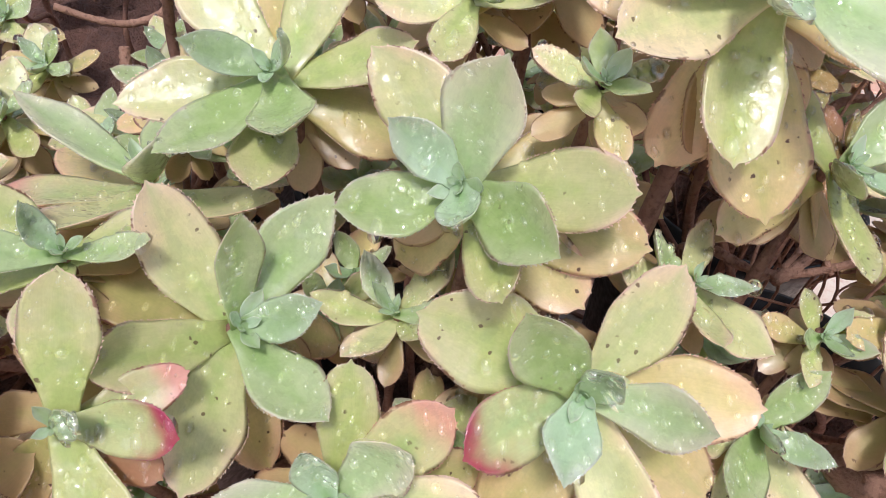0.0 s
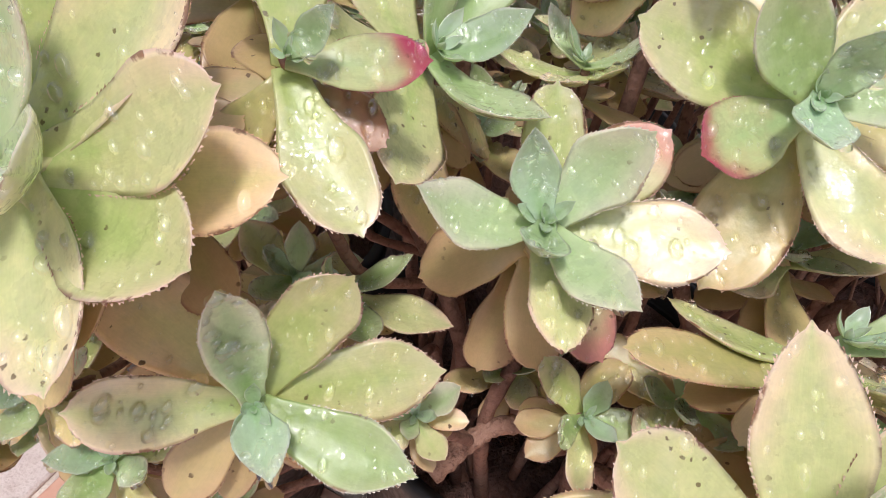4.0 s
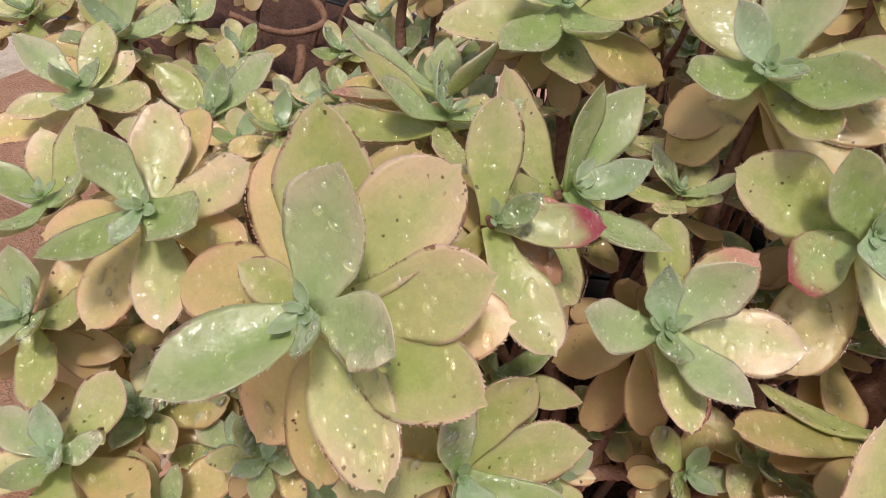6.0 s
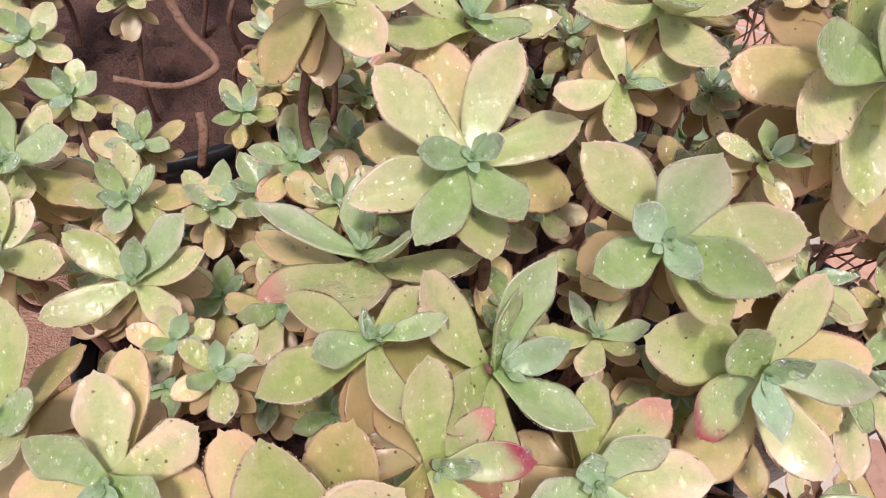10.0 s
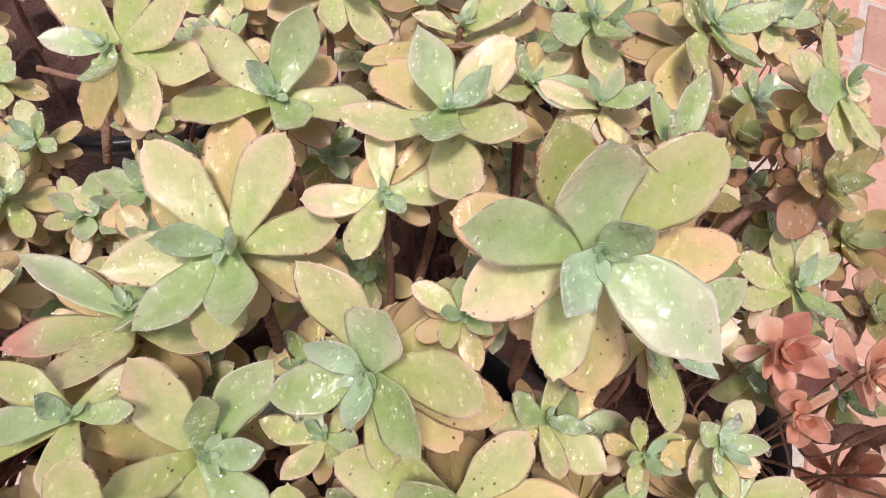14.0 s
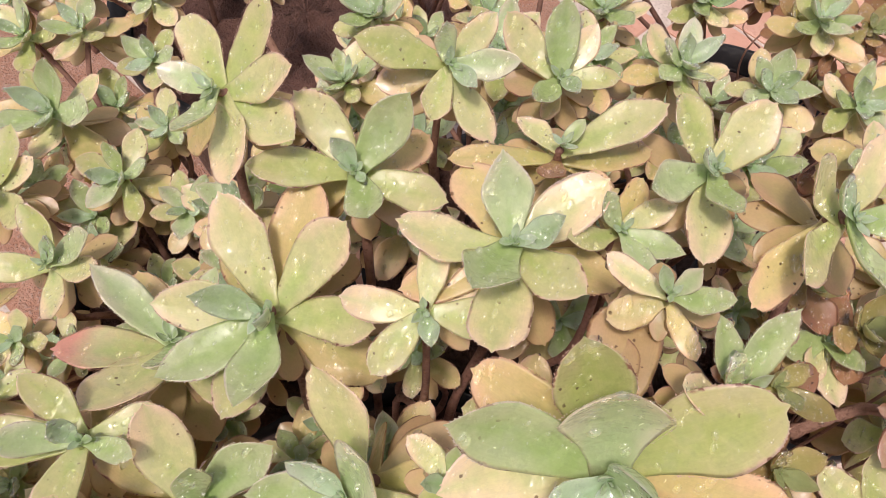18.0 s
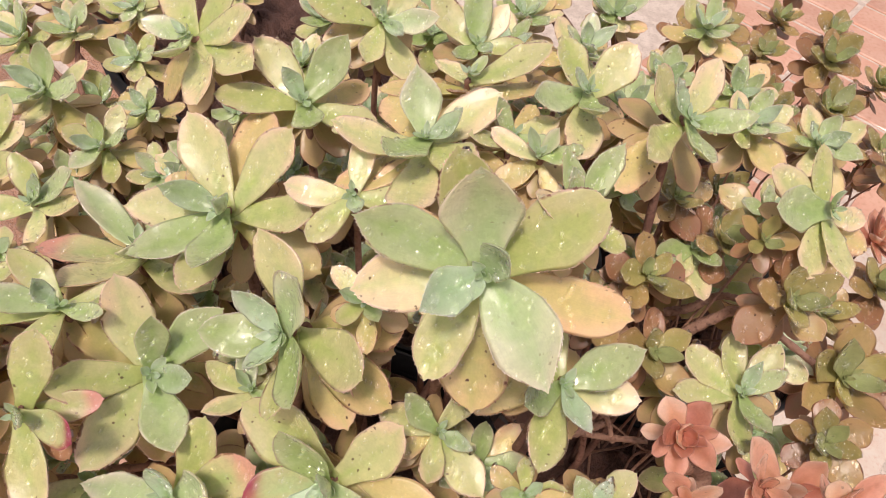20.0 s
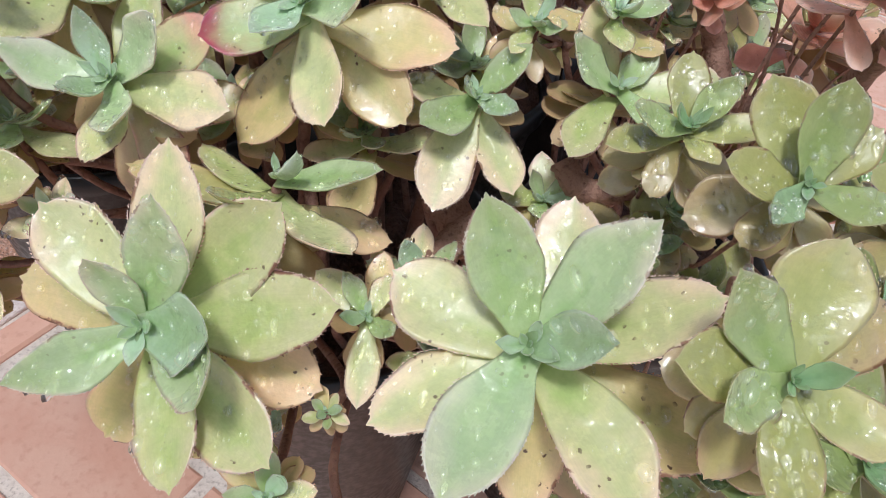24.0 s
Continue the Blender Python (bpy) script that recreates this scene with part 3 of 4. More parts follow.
rosette((-0.076, 0.033, 0.411), (0.20, -0.70), 39, [(-164, 11, 39, 46, 2), (71, 20, 38, 50, 2), (24, 4, 46, 46, 2), (-7, 22, 40, 42, 1), (-61, 54, 21, 58, 0), (-20, -23, 35, 42, 3), (158, -3, 49, 50, 3), (125, 37, 34, 46, 1)], 9, 0, 7)
rosette((-0.061, 0.078, 0.408), (0.10, -0.10), 26, [(13, 39, 23, 46, 1), (-11, 4, 33, 48, 2), (-71, 19, 26, 52, 1), (98, -8, 19, 50, 2), (-131, 7, 33, 50, 2), (-149, 70, 14, 46, 0)], 9, 0, 8)
rosette((-0.182, 0.097, 0.451), (-0.11, -0.54), 39, [(129, 31, 31, 50, 1), (88, 9, 38, 50, 2), (79, -5, 45, 42, 3), (22, 16, 37, 50, 2), (-29, 38, 34, 58, 1), (-135, 31, 35, 42, 1), (-92, 41, 23, 32, 0), (-75, 9, 41, 45, 2), (-121, -9, 41, 50, 3), (-20, 8, 34, 50, 3), (-177, -11, 42, 45, 3)], 9, 0, 9)
rosette((-0.243, 0.152, 0.407), (-0.25, -0.10), 46, [(84, 19, 54, 42, 2), (109, 15, 48, 44, 2), (143, 17, 34, 46, 1), (-16, 33, 41, 48, 1), (-98, 27, 42, 46, 1), (66, -17, 48, 46, 3), (-50, 32, 43, 46, 2)], 9, 0, 10)
rosette((-0.258, 0.234, 0.414), (-0.10, -0.40), 44, [(148, 29, 37, 50, 1), (86, 10, 43, 45, 2), (56, 2, 34, 45, 2), (4, 43, 23, 50, 0), (-15, 16, 41, 50, 2), (-71, 34, 38, 50, 1), (-148, 13, 35, 45, 2), (-159, -4, 52, 45, 3), (133, -7, 47, 40, 3), (-88, 70, 26, 40, 0)], 9, 0, 11)
rosette((-0.187, 0.203, 0.426), (-0.15, -0.40), 37, [(136, 12, 39, 44, 2), (58, 42, 22, 58, 0), (9, 15, 36, 44, 2), (34, 23, 40, 46, 1), (-164, 13, 42, 42, 2), (-52, 21, 36, 46, 2), (-159, -26, 36, 46, 3)], 9, 0, 12)
rosette((-0.086, 0.177, 0.465), (0.00, 0.15), 47, [(166, 28, 49, 36, 1), (86, 21, 39, 42, 1), (-57, 47, 42, 38, 1), (-16, 12, 50, 38, 2), (-104, 19, 48, 56, 2), (-152, 10, 49, 50, 22), (141, 0, 56, 40, 3)], 9, 0, 13)
rosette((-0.088, 0.123, 0.483), (0.22, -0.23), 35, [(158, 13, 35, 42, 2), (-156, 27, 32, 42, 1), (41, -1, 32, 48, 2), (8, 32, 26, 38, 1), (-155, 0, 44, 46, 2), (-83, 21, 34, 46, 2), (160, 58, 19, 50, 0)], 9, 0, 14)
rosette((0.003, 0.126, 0.461), (-0.15, -0.10), 26, [(120, 33, 22, 46, 1), (48, 13, 28, 42, 2), (167, 14, 28, 42, 2), (-129, 24, 25, 48, 2), (-57, 35, 19, 44, 2), (154, 63, 14, 40, 0), (-20, 39, 22, 44, 1)], 5, 0, 15)
rosette((0.021, 0.200, 0.530), (0.00, -0.40), 30, [(-171, 5, 32, 45, 2), (99, 10, 30, 42, 2), (-55, 40, 18, 45, 0), (-110, 12, 30, 50, 2), (12, 16, 33, 50, 2), (52, -0, 34, 50, 3), (89, -11, 31, 50, 3)], 6, 0, 16)
rosette((-0.098, 0.263, 0.536), (-0.30, -0.40), 42, [(130, 10, 43, 48, 2), (69, 12, 47, 42, 2), (13, 16, 43, 48, 2), (-22, 2, 46, 50, 2), (-63, 7, 45, 50, 2), (-74, 40, 38, 40, 1), (168, 13, 30, 45, 1), (-155, -26, 45, 50, 3)], 9, 0, 17)
rosette((-0.029, 0.254, 0.524), (0.05, -0.43), 40, [(148, 14, 43, 48, 2), (70, 26, 41, 50, 1), (56, -16, 39, 50, 3), (-161, 14, 45, 42, 2), (1, 11, 42, 42, 2), (-50, 43, 34, 52, 1), (148, 57, 21, 46, 0), (-142, -20, 40, 50, 3)], 9, 0, 18)
rosette((0.044, 0.229, 0.549), (-0.09, -0.19), 40, [(115, 32, 34, 55, 1), (51, 13, 43, 50, 2), (-173, 13, 44, 42, 2), (133, -5, 46, 50, 3), (-103, 37, 35, 60, 1), (-28, 28, 37, 50, 2), (-84, 11, 42, 56, 2), (-148, -8, 45, 42, 3), (23, 45, 24, 50, 0), (4, -10, 42, 45, 3)], 9, 0, 19)
rosette((0.090, 0.152, 0.566), (-0.03, -0.72), 52, [(116, 22, 48, 48, 2), (103, 37, 46, 62, 1), (47, 11, 51, 52, 2), (58, 60, 28, 55, 0), (-4, -8, 58, 40, 3), (-40, 32, 49, 55, 1), (-136, 46, 30, 58, 0), (169, 23, 51, 42, 1), (-157, 17, 49, 50, 2), (172, -12, 47, 50, 3), (-103, 6, 46, 46, 2), (-81, -7, 59, 50, 3), (-111, -26, 51, 46, 3)], 9, 0, 20)
rosette((0.092, 0.129, 0.481), (0.30, -0.25), 26, [(167, 27, 26, 48, 1), (-12, 38, 17, 46, 0), (-169, 11, 28, 50, 2), (-29, 7, 33, 54, 2), (72, 10, 26, 46, 2), (-85, 27, 25, 46, 2), (-125, 10, 20, 46, 3)], 5, 0, 21)
rosette((-0.006, 0.307, 0.547), (0.32, -0.54), 32, [(-162, 8, 42, 42, 2), (-135, -12, 32, 50, 3), (-80, 24, 29, 48, 2), (-29, 8, 39, 42, 2), (31, 28, 31, 44, 1), (78, 11, 30, 46, 2), (140, 49, 23, 46, 1), (-23, 43, 19, 46, 0)], 9, 0, 22)
rosette((0.040, 0.343, 0.525), (0.00, -0.40), 32, [(149, 16, 41, 45, 2), (106, 30, 36, 50, 1), (17, 10, 28, 45, 2), (-108, 36, 27, 50, 1), (74, 11, 32, 45, 2), (-43, 38, 18, 50, 0), (143, -16, 31, 50, 3), (-96, -0, 19, 50, 3)], 9, 0, 23)
rosette((0.081, 0.251, 0.547), (0.15, -0.25), 27, [(163, 49, 22, 44, 1), (119, -11, 30, 44, 3), (47, 7, 26, 44, 2), (-11, 30, 25, 44, 1), (-53, 28, 25, 44, 1), (-145, 23, 26, 44, 2), (80, -7, 30, 40, 3)], 5, 0, 24)
rosette((0.108, 0.283, 0.559), (0.18, -0.25), 35, [(132, 10, 33, 52, 2), (69, 17, 38, 54, 2), (-136, 17, 35, 46, 1), (-77, 40, 30, 46, 1), (-159, 49, 20, 48, 0), (-80, 7, 38, 52, 2), (29, -26, 36, 50, 3)], 9, 0, 25)
rosette((0.154, 0.269, 0.570), (0.25, -0.30), 37, [(164, 32, 32, 55, 2), (85, 13, 38, 42, 2), (24, 26, 30, 50, 1), (-73, 32, 33, 42, 1), (-113, 18, 37, 45, 2), (-110, -8, 42, 42, 3), (166, 37, 22, 50, 0)], 9, 0, 26)
rosette((0.050, 0.278, 0.552), (0.00, -0.10), 34, [(148, -8, 25, 50, 2), (37, 21, 45, 42, 2), (-163, -5, 44, 30, 3), (28, 1, 40, 40, 3), (66, 26, 14, 50, 1), (-95, 40, 29, 40, 33), (27, -32, 30, 50, 3)], 9, 0, 27)
rosette((0.118, 0.183, 0.579), (0.30, -0.20), 23, [(90, 31, 30, 38, 1), (137, 18, 25, 38, 1), (0, -4, 22, 50, 2), (-165, 20, 23, 52, 2), (89, 55, 12, 42, 0), (156, 40, 20, 42, 1)], 9, 0, 28)
rosette((0.095, 0.212, 0.574), (-0.15, -0.35), 21, [(-52, -9, 21, 36, 3), (160, 11, 23, 42, 2), (-147, -13, 20, 60, 3), (4, 28, 20, 46, 1), (50, 48, 15, 46, 1), (127, 50, 12, 44, 0)], 9, 0, 29)
rosette((0.135, 0.154, 0.510), (0.15, -0.40), 36, [(48, 33, 37, 50, 1), (121, 4, 33, 46, 2), (-146, -8, 40, 46, 3), (-87, 12, 37, 50, 2), (12, 8, 34, 54, 2), (-136, 43, 32, 42, 1), (-51, 36, 24, 46, 0)], 9, 0, 30)
rosette((0.119, 0.099, 0.447), (0.10, -0.50), 33, [(-127, 26, 31, 56, 1), (-95, -2, 45, 50, 2), (-55, 5, 39, 46, 2), (-27, 38, 21, 46, 0), (-141, 66, 18, 46, 0), (55, 32, 28, 46, 1), (-170, 24, 30, 42, 2), (-168, -15, 31, 46, 3)], 9, 0, 31)
rosette((0.169, 0.101, 0.461), (0.10, -0.40), 31, [(169, 34, 28, 64, 1), (61, 14, 22, 56, 1), (-112, 5, 34, 48, 2), (-42, 24, 30, 45, 1), (18, 20, 37, 50, 2), (115, 20, 36, 56, 2)], 9, 0, 32)
rosette((0.185, 0.061, 0.476), (0.00, -0.40), 26, [(-155, 7, 27, 42, 2), (93, 11, 27, 50, 2), (51, 30, 21, 50, 1), (-170, 28, 23, 50, 1), (-63, 29, 18, 50, 2), (13, 9, 24, 50, 2), (-179, 53, 12, 50, 0), (43, 47, 8, 40, 0), (-109, -10, 21, 50, 3)], 9, 5, 33)
rosette((0.209, 0.029, 0.485), (-0.20, -0.60), 27, [(107, 14, 31, 62, 2), (74, 30, 28, 58, 1), (168, 29, 25, 58, 2), (-34, 33, 24, 46, 1), (-134, 34, 21, 42, 0), (-168, -8, 30, 58, 3), (-136, 9, 22, 55, 3), (40, 2, 25, 50, 2)], 9, 5, 34)
rosette((0.039, -0.013, 0.421), (-0.02, -0.60), 53, [(144, 6, 51, 48, 2), (81, 39, 45, 42, 1), (95, 12, 56, 44, 2), (53, 13, 54, 50, 2), (17, 9, 57, 48, 2), (-141, 33, 38, 46, 1), (173, -11, 58, 46, 3), (123, 52, 30, 42, 1), (-64, 16, 48, 42, 2), (-34, 12, 55, 46, 2), (-26, 43, 46, 42, 1), (4, 37, 34, 65, 0), (-118, -27, 51, 50, 3), (-11, -8, 51, 50, 3)], 9, 0, 35)
rosette((0.146, -0.013, 0.450), (-0.25, -0.43), 48, [(107, 33, 41, 50, 1), (76, 5, 44, 48, 2), (39, 30, 46, 48, 1), (15, 12, 50, 45, 2), (-9, 42, 29, 52, 0), (152, 6, 44, 55, 2), (-151, 12, 46, 46, 2), (-113, 27, 47, 50, 1), (-55, 12, 50, 45, 2), (-25, -8, 53, 48, 3), (-95, -25, 43, 50, 3)], 9, 0, 36)
rosette((0.198, -0.028, 0.475), (0.00, -0.50), 29, [(133, 25, 28, 55, 1), (21, 64, 14, 42, 0), (-147, 32, 26, 46, 1), (-177, 21, 28, 55, 2), (-88, 14, 28, 50, 2), (77, 17, 34, 66, 2), (-20, 3, 27, 52, 2), (38, 1, 35, 52, 3)], 9, 5, 37)
rosette((0.060, 0.047, 0.435), (0.10, 0.05), 41, [(-3, 29, 38, 40, 1), (-104, 33, 39, 42, 2), (150, -6, 39, 36, 2), (-179, 2, 51, 34, 3), (-40, 11, 42, 46, 2), (12, -12, 43, 48, 3), (-52, 57, 23, 40, 0)], 9, 0, 38)
rosette((0.098, 0.021, 0.404), (0.00, -0.40), 23, [(133, 32, 18, 45, 1), (-34, 44, 18, 45, 1), (76, 5, 17, 50, 2), (-83, 2, 30, 40, 2), (-153, 44, 12, 50, 0), (91, -3, 27, 40, 3), (150, 11, 24, 50, 2)], 5, 0, 39)
young_rosette((0.093, -0.010, 0.391), (0.00, -0.40), 10, 8, 7, 1, 40)
young_rosette((0.082, -0.037, 0.382), (0.00, -0.40), 20, 9, 7, 1, 41)
young_rosette((0.011, 0.054, 0.388), (0.11, -0.53), 23, 7, 7, 1, 42)
young_rosette((-0.037, 0.053, 0.385), (0.00, -0.40), 19, 10, 7, 1, 43)
young_rosette((-0.094, 0.047, 0.330), (0.00, -0.40), 28, 8, 7, 1, 44)
young_rosette((-0.223, 0.086, 0.408), (-0.10, -0.40), 33, 10, 7, 1, 45)
young_rosette((-0.137, 0.051, 0.386), (0.00, -0.40), 23, 9, 7, 1, 46)
young_rosette((-0.245, 0.385, 0.390), (0.00, -0.40), 31, 8, 7, 1, 47)
young_rosette((-0.199, 0.330, 0.396), (0.00, -0.40), 30, 9, 7, 1, 48)
young_rosette((-0.259, 0.302, 0.413), (0.00, -0.40), 47, 10, 7, 1, 49)
young_rosette((-0.201, 0.280, 0.400), (0.00, -0.40), 35, 10, 7, 1, 50)
young_rosette((-0.156, 0.279, 0.391), (0.00, -0.40), 32, 10, 7, 1, 51)
young_rosette((-0.164, 0.157, 0.442), (0.00, -0.40), 21, 8, 7, 1, 52)
young_rosette((-0.143, 0.125, 0.469), (0.00, -0.20), 21, 8, 7, 1, 53)
young_rosette((-0.109, 0.269, 0.432), (0.00, -0.40), 35, 9, 7, 1, 54)
young_rosette((-0.138, 0.357, 0.394), (0.00, -0.40), 29, 9, 7, 1, 55)
young_rosette((0.050, 0.143, 0.538), (0.00, -0.40), 20, 8, 7, 1, 56)
young_rosette((0.195, 0.290, 0.469), (0.00, -0.40), 28, 10, 7, 4, 57)
rosette((0.187, 0.268, 0.494), (0.00, -0.25), 24, [(-147, 15, 24, 60, 1), (99, 3, 22, 52, 2), (-46, 39, 21, 50, 1), (-103, 23, 24, 48, 2), (67, 4, 23, 50, 2), (-67, 3, 28, 52, 2), (-120, 0, 25, 52, 3)], 7, 0, 58)
rosette((0.223, 0.201, 0.478), (0.00, -0.25), 30, [(155, 8, 33, 52, 2), (107, 12, 31, 50, 2), (66, 15, 33, 45, 2), (-164, 6, 33, 42, 2), (43, 32, 23, 42, 1), (-62, 36, 26, 46, 1), (-83, 17, 30, 46, 2), (85, 47, 19, 40, 0)], 7, 0, 59)
young_rosette((0.210, 0.257, 0.525), (0.00, -0.40), 17, 7, 7, 4, 60)
young_rosette((0.231, 0.238, 0.512), (0.00, -0.40), 28, 9, 7, 4, 61)
rosette((0.235, 0.276, 0.539), (0.21, -0.42), 34, [(117, 11, 33, 46, 2), (173, 10, 36, 48, 2), (20, -8, 27, 46, 2), (-60, 14, 34, 46, 2), (-90, 7, 37, 48, 2), (-152, 14, 35, 64, 1), (1, -12, 38, 42, 3), (176, 66, 19, 40, 0)], 7, 0, 62)
young_rosette((0.135, 0.120, 0.470), (0.00, -0.40), 20, 8, 7, 1, 63)
young_rosette((0.163, 0.121, 0.480), (0.00, -0.40), 25, 9, 7, 1, 64)
young_rosette((0.307, 0.273, 0.424), (0.00, -0.40), 45, 10, 7, 4, 65)
young_rosette((0.257, 0.077, 0.455), (0.00, -0.40), 36, 10, 7, 5, 66)
young_rosette((0.264, 0.038, 0.475), (0.00, -0.40), 40, 10, 7, 5, 67)
young_rosette((0.248, 0.024, 0.450), (0.00, -0.40), 36, 10, 7, 5, 68)
young_rosette((0.213, -0.001, 0.400), (0.00, -0.40), 34, 10, 7, 5, 69)
young_rosette((0.248, 0.042, 0.420), (0.00, -0.40), 34, 10, 7, 5, 70)
young_rosette((0.223, 0.067, 0.400), (0.00, -0.40), 32, 10, 7, 5, 71)
young_rosette((0.154, 0.099, 0.405), (0.00, -0.40), 24, 10, 7, 1, 72)
young_rosette((0.200, 0.084, 0.425), (0.00, -0.40), 26, 10, 7, 5, 73)
young_rosette((0.244, -0.013, 0.430), (0.00, -0.40), 38, 10, 7, 5, 74)
young_rosette((0.189, -0.013, 0.390), (0.00, -0.40), 34, 10, 7, 5, 75)
young_rosette((0.193, 0.072, 0.415), (0.00, -0.40), 26, 10, 7, 5, 76)

young_rosette((-0.300, 0.385, 0.400), (0.10, -0.30), 34, 10, 7, 1, 77)
young_rosette((-0.345, 0.375, 0.385), (-0.10, -0.30), 36, 10, 7, 1, 78)
young_rosette((-0.275, 0.435, 0.400), (0.00, -0.40), 33, 10, 7, 1, 79)
young_rosette((-0.345, 0.430, 0.395), (0.00, -0.30), 36, 10, 7, 1, 80)
young_rosette((0.165, 0.235, 0.500), (0.10, -0.30), 26, 9, 5, 4, 81)
young_rosette((0.148, 0.215, 0.485), (0.00, -0.40), 24, 9, 5, 4, 82)
young_rosette((0.180, 0.210, 0.475), (0.10, -0.40), 26, 9, 5, 4, 83)
young_rosette((0.200, 0.275, 0.500), (0.10, -0.30), 26, 9, 5, 4, 84)
young_rosette((0.170, 0.285, 0.510), (0.00, -0.30), 24, 9, 5, 4, 85)
young_rosette((-0.205, 0.052, 0.380), (-0.10, -0.40), 34, 10, 7, 1, 86)
young_rosette((-0.190, 0.082, 0.365), (-0.10, -0.40), 32, 10, 7, 3, 87)
young_rosette((-0.168, 0.104, 0.362), (0.00, -0.40), 30, 10, 7, 3, 88)
young_rosette((-0.119, 0.046, 0.365), (0.00, -0.40), 27, 9, 7, 1, 89)
young_rosette((-0.155, 0.078, 0.350), (0.00, -0.40), 30, 9, 7, 3, 90)
young_rosette((-0.222, 0.112, 0.372), (-0.10, -0.40), 32, 9, 7, 3, 91)
young_rosette((-0.172, 0.044, 0.362), (0.00, -0.40), 30, 9, 7, 3, 92)

# ---- withered rosettes and bare stems ----
dry_rosette((0.189, 0.156, 0.499), (0.10, -0.50), 19, 14, 500)
dry_rosette((0.196, 0.132, 0.487), (-0.20, -0.60), 16, 12, 501)
dry_rosette((0.223, 0.144, 0.502), (0.20, -0.50), 16, 9, 502)
dry_rosette((0.230, 0.122, 0.543), (0.10, -0.50), 19, 9, 503)
dry_rosette((0.233, 0.101, 0.512), (0.10, -0.40), 24, 12, 504)
dry_rosette((0.264, 0.099, 0.516), (0.30, -0.40), 30, 7, 505)
dry_rosette((0.249, 0.114, 0.548), (0.00, -0.40), 18, 8, 506)
dry_rosette((0.310, 0.150, 0.330), (0.00, -0.40), 22, 9, 507)
dry_rosette((0.334, 0.394, 0.430), (0.10, -0.30), 26, 16, 508)
dry_rosette((0.273, 0.135, 0.400), (0.00, -0.40), 26, 10, 509)
dry_rosette((0.249, 0.162, 0.470), (0.20, -0.40), 30, 8, 510)
branch(((0.192, 0.149, 0.491), (0.214, 0.168, 0.454), (0.222, 0.154, 0.441), (0.236, 0.144, 0.438), (0.258, 0.139, 0.447), (0.242, 0.090, 0.507)), 0.0055, 0.0045, 611)
branch(((0.261, 0.102, 0.435), (0.273, 0.100, 0.441), (0.283, 0.095, 0.443), (0.289, 0.087, 0.442), (0.304, 0.076, 0.446)), 0.0045, 0.004, 612)
branch(((0.257, 0.140, 0.447), (0.275, 0.143, 0.406), (0.287, 0.140, 0.368)), 0.003, 0.003, 613)
branch(((0.247, 0.124, 0.540), (0.256, 0.112, 0.526), (0.255, 0.100, 0.511), (0.238, 0.088, 0.501)), 0.0045, 0.004, 614)
branch(((0.110, 0.062, 0.375), (0.118, 0.079, 0.383), (0.127, 0.089, 0.390), (0.141, 0.097, 0.397)), 0.0075, 0.006, 615)
branch(((0.158, 0.106, 0.421), (0.165, 0.100, 0.415), (0.175, 0.098, 0.415), (0.189, 0.099, 0.421)), 0.006, 0.005, 616)
branch(((0.111, 0.108, 0.387), (0.120, 0.102, 0.380), (0.125, 0.100, 0.365)), 0.009, 0.009, 617)
branch(((0.127, 0.179, 0.443), (0.145, 0.175, 0.437), (0.164, 0.174, 0.438), (0.190, 0.176, 0.448)), 0.0022, 0.0016, 618)
branch(((0.113, 0.179, 0.445), (0.122, 0.170, 0.434), (0.137, 0.170, 0.432), (0.152, 0.174, 0.436)), 0.0018, 0.0014, 619)
branch(((0.147, 0.193, 0.461), (0.157, 0.184, 0.450), (0.168, 0.181, 0.448), (0.175, 0.173, 0.440)), 0.0018, 0.0012, 620)
branch(((0.160, 0.190, 0.459), (0.163, 0.182, 0.448), (0.156, 0.175, 0.439)), 0.0015, 0.0012, 621)
branch(((0.152, 0.171, 0.436), (0.162, 0.176, 0.440), (0.171, 0.182, 0.445)), 0.003, 0.002, 622)
branch(((-0.182, 0.432, 0.435), (-0.172, 0.423, 0.411), (-0.155, 0.412, 0.390), (-0.176, 0.403, 0.381), (-0.197, 0.400, 0.383), (-0.220, 0.398, 0.391)), 0.0032, 0.0022, 623)
branch(((-0.165, 0.359, 0.392), (-0.164, 0.350, 0.381), (-0.169, 0.346, 0.357)), 0.0035, 0.003, 624)
branch(((-0.026, 0.068, 0.330), (-0.014, 0.077, 0.337), (-0.004, 0.081, 0.343), (0.008, 0.079, 0.347), (0.015, 0.074, 0.347)), 0.004, 0.003, 625)
branch(((0.005, 0.092, 0.355), (0.008, 0.085, 0.350), (0.010, 0.077, 0.347)), 0.002, 0.0025, 626)
branch(((0.195, 0.272, 0.430), (0.208, 0.276, 0.438), (0.219, 0.282, 0.448), (0.230, 0.280, 0.454)), 0.003, 0.002, 627)
branch(((0.196, 0.242, 0.447), (0.212, 0.253, 0.461), (0.226, 0.256, 0.471), (0.275, 0.258, 0.447)), 0.0035, 0.002, 628)

# ---- smaller rosettes that fill the canopy from below ----
def canopy(x, y):
    """The height of the rosettes round a place, and how far the nearest is, in its own sizes."""
    known = np.array(CENTRES)
    d = np.hypot(known[:, 0] - x, known[:, 1] - y)
    w = 1 / (d + 0.015) ** 3
    return float((known[:, 2] * w).sum() / w.sum()), float((d / known[:, 3]).min()), float(d.min())


def open_side(x, y):
    """Gaps on the thin side, down to a black pot and to the floor."""
    return math.hypot(x - 0.30, y - 0.26) < 0.05 or math.hypot(x - 0.345, y - 0.19) < 0.06


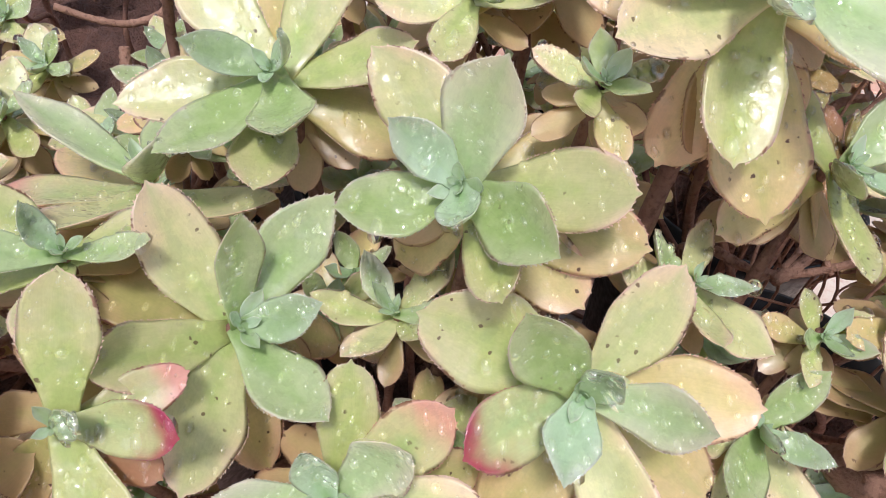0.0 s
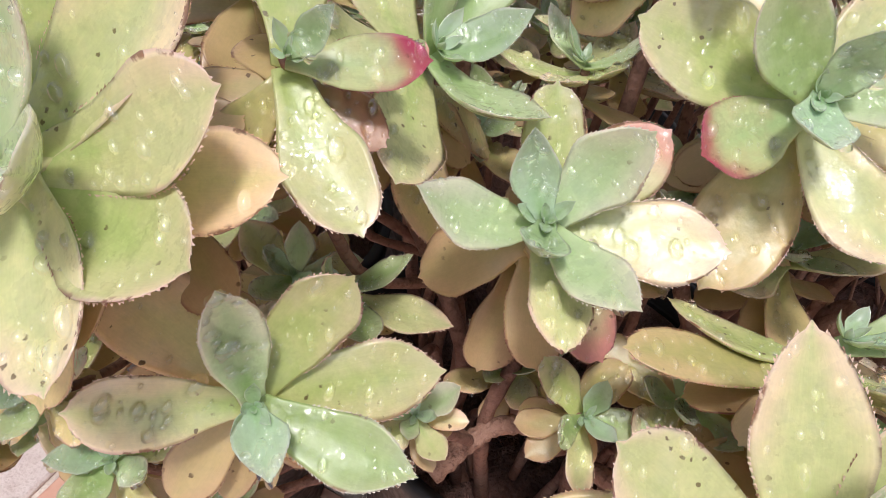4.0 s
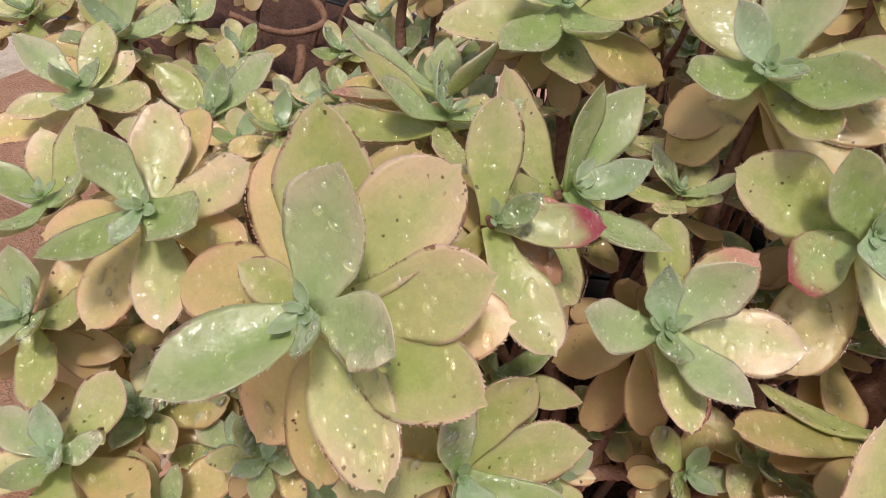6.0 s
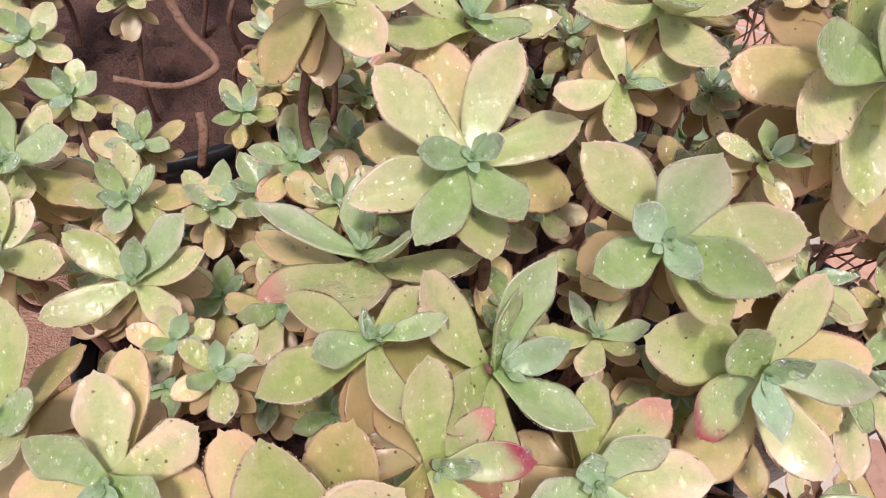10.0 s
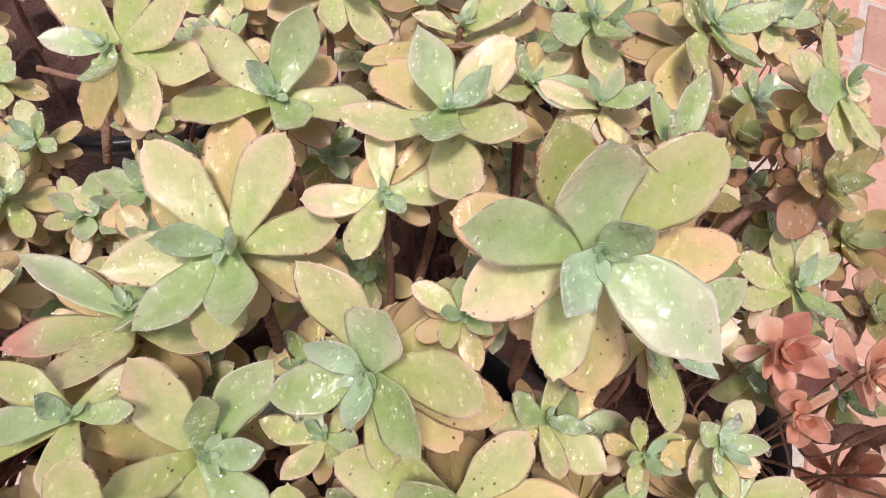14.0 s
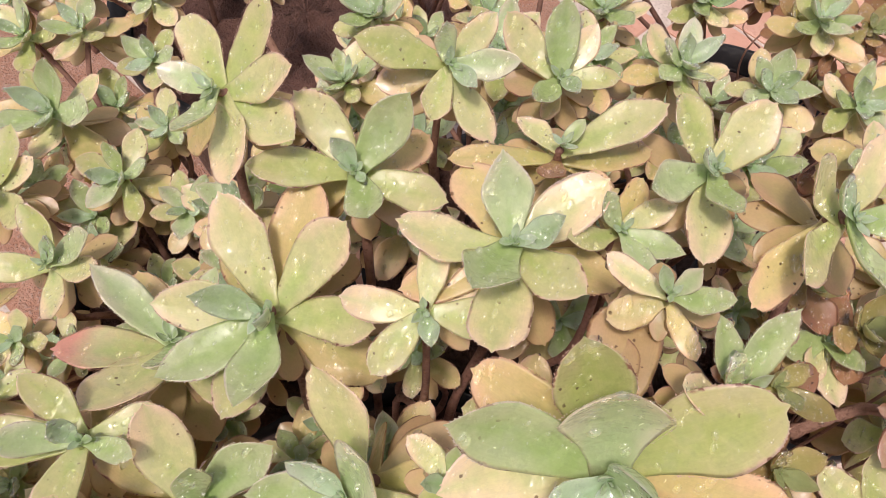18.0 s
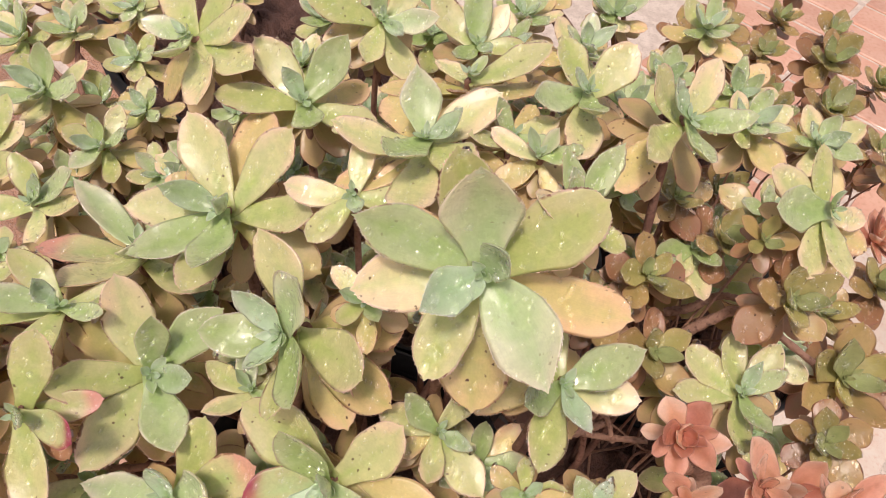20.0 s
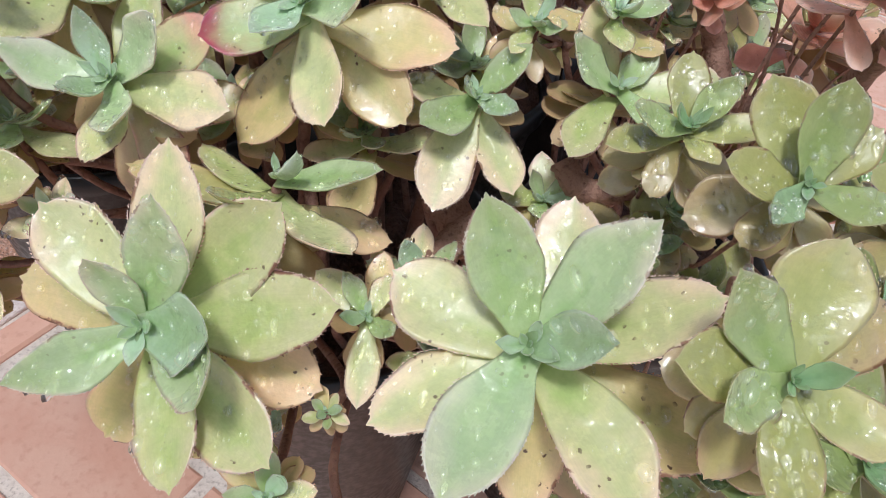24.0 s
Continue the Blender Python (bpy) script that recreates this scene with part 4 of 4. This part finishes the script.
def bare(x, y):
    """The open patch of dark soil behind the low rosettes, and the floor in front of the bed."""
    if math.hypot(x - 0.150, y - 0.172) < 0.035 or math.hypot((x - 0.13) * 0.6, y - 0.083) < 0.024:
        return True
    if (x < -0.235 and y < 0.27) or (x < -0.125 and y < 0.11):
        return True
    return math.hypot(x + 0.185, (y - 0.43) * 0.8) < 0.062 or math.hypot(x + 0.225, y - 0.57) < 0.055 or (-0.125 < x < 0.075 and y < 0.03 - 0.45 * max(0, x)) or (-0.03 < x < 0.035 and y < 0.075)


rng = np.random.default_rng(77)
# the far edge of the bed
for k in range(700):
    x, y = rng.uniform(-0.46, 0.27), rng.uniform(0.22, 0.74)
    z, near, gap = canopy(x, y)
    low = 0.02 if x < -0.1 else 0.0
    if near > 1.2 and gap > 0.05 and y < 0.70 - 0.35 * abs(x + 0.05) - max(0, x) * 0.5 and y > (0.30 - 0.35 * x if x > -0.24 else 0.37) and not bare(x, y):
        young_rosette((x, y, z - low + rng.uniform(-0.02, 0.012)), (rng.uniform(-0.2, 0.2), rng.uniform(-0.5, -0.1)), rng.uniform(28, 40), 12, 7, 1 if x < -0.1 else 3, 100 + k)
# the thin, dull side
for storey, drop, many in ((0, 0.01, 700), (1, 0.055, 500)):
    for k in range(many):
        x, y = rng.uniform(0.19, 0.40), rng.uniform(0.13, 0.74)
        z, near, gap = canopy(x, y)
        edge = 0.365 - 0.55 * max(0, y - 0.56) - 1.0 * max(0, 0.27 - y)
        if near > (0.95, 0.7)[storey] and gap > (0.042, 0.03)[storey] and x < edge and not open_side(x, y):
            young_rosette((x, y, min(z, 0.46) - drop + rng.uniform(-0.03, 0.015)), (rng.uniform(-0.1, 0.4), rng.uniform(-0.5, 0.0)),
                          rng.uniform(24, 37), 11, 5, 4, 2600 + k + 800 * storey)
# a lower storey between them
for storey, drop, many in ((0, 0.042, 700), (1, 0.075, 500)):
    for k in range(many):
        x, y = rng.uniform(-0.32, 0.29), rng.uniform(-0.05, 0.52)
        z, near, gap = canopy(x, y)
        inside = (x / 0.31) ** 2 + ((y - 0.22) / 0.32) ** 2 < 1.0 and not bare(x, y)
        if 0.5 < near and 0.022 < gap < 0.12 and inside:
            young_rosette((x, y, z - drop + rng.uniform(-0.01, 0.006)), (rng.uniform(-0.25, 0.25), rng.uniform(-0.5, -0.1)),
                          rng.uniform(26, 38), 9, 5 if storey == 0 else 3, 3, 200 + k + 700 * storey, 2)


# ---- pots ----
def pot(x, y, r, h, seed):
    base = new("nursery_pot")
    base.location = (x, y, 0)
    tagged(base, "black plastic nursery pot filled with dark soil", "pot", "nursery pots")
    profile = ((0.70 * r, 0.004), (0.74 * r, 0.0), (0.98 * r, h - 0.022), (1.05 * r, h - 0.02), (1.06 * r, h), (1.01 * r, h), (0.97 * r, h - 0.03), (0.95 * r, h - 0.05))
    sides = 48
    verts = [(q * math.cos(a), q * math.sin(a), z) for q, z in profile for a in np.arange(sides) * 2 * math.pi / sides]
    faces = [(k * sides + j, k * sides + (j + 1) % sides, (k + 1) * sides + (j + 1) % sides, (k + 1) * sides + j) for k in range(len(profile) - 1) for j in range(sides)]
    part("shell", mesh_of("shell", verts, faces, PLASTIC), base)
    rng = np.random.default_rng(seed)
    verts, faces = [(0, 0, SOIL_TOP)], []
    for k in range(1, 17):
        for a in np.arange(sides) * 2 * math.pi / sides:
            q = 0.965 * r * k / 16
            verts.append((q * math.cos(a), q * math.sin(a), SOIL_TOP + rng.uniform(-0.009, 0.009) * (k < 16)))
    faces = [(0, 1 + j, 1 + (j + 1) % sides) for j in range(sides)]
    faces += [(1 + k * sides + j, 1 + (k + 1) * sides + j, 1 + (k + 1) * sides + (j + 1) % sides, 1 + k * sides + (j + 1) % sides) for k in range(15) for j in range(sides)]
    part("soil", mesh_of("soil", verts, faces, SOIL), base, "dark crumbly soil")


for k, (x, y, r) in enumerate(POTS):
    pot(x, y, r, 0.295, k)
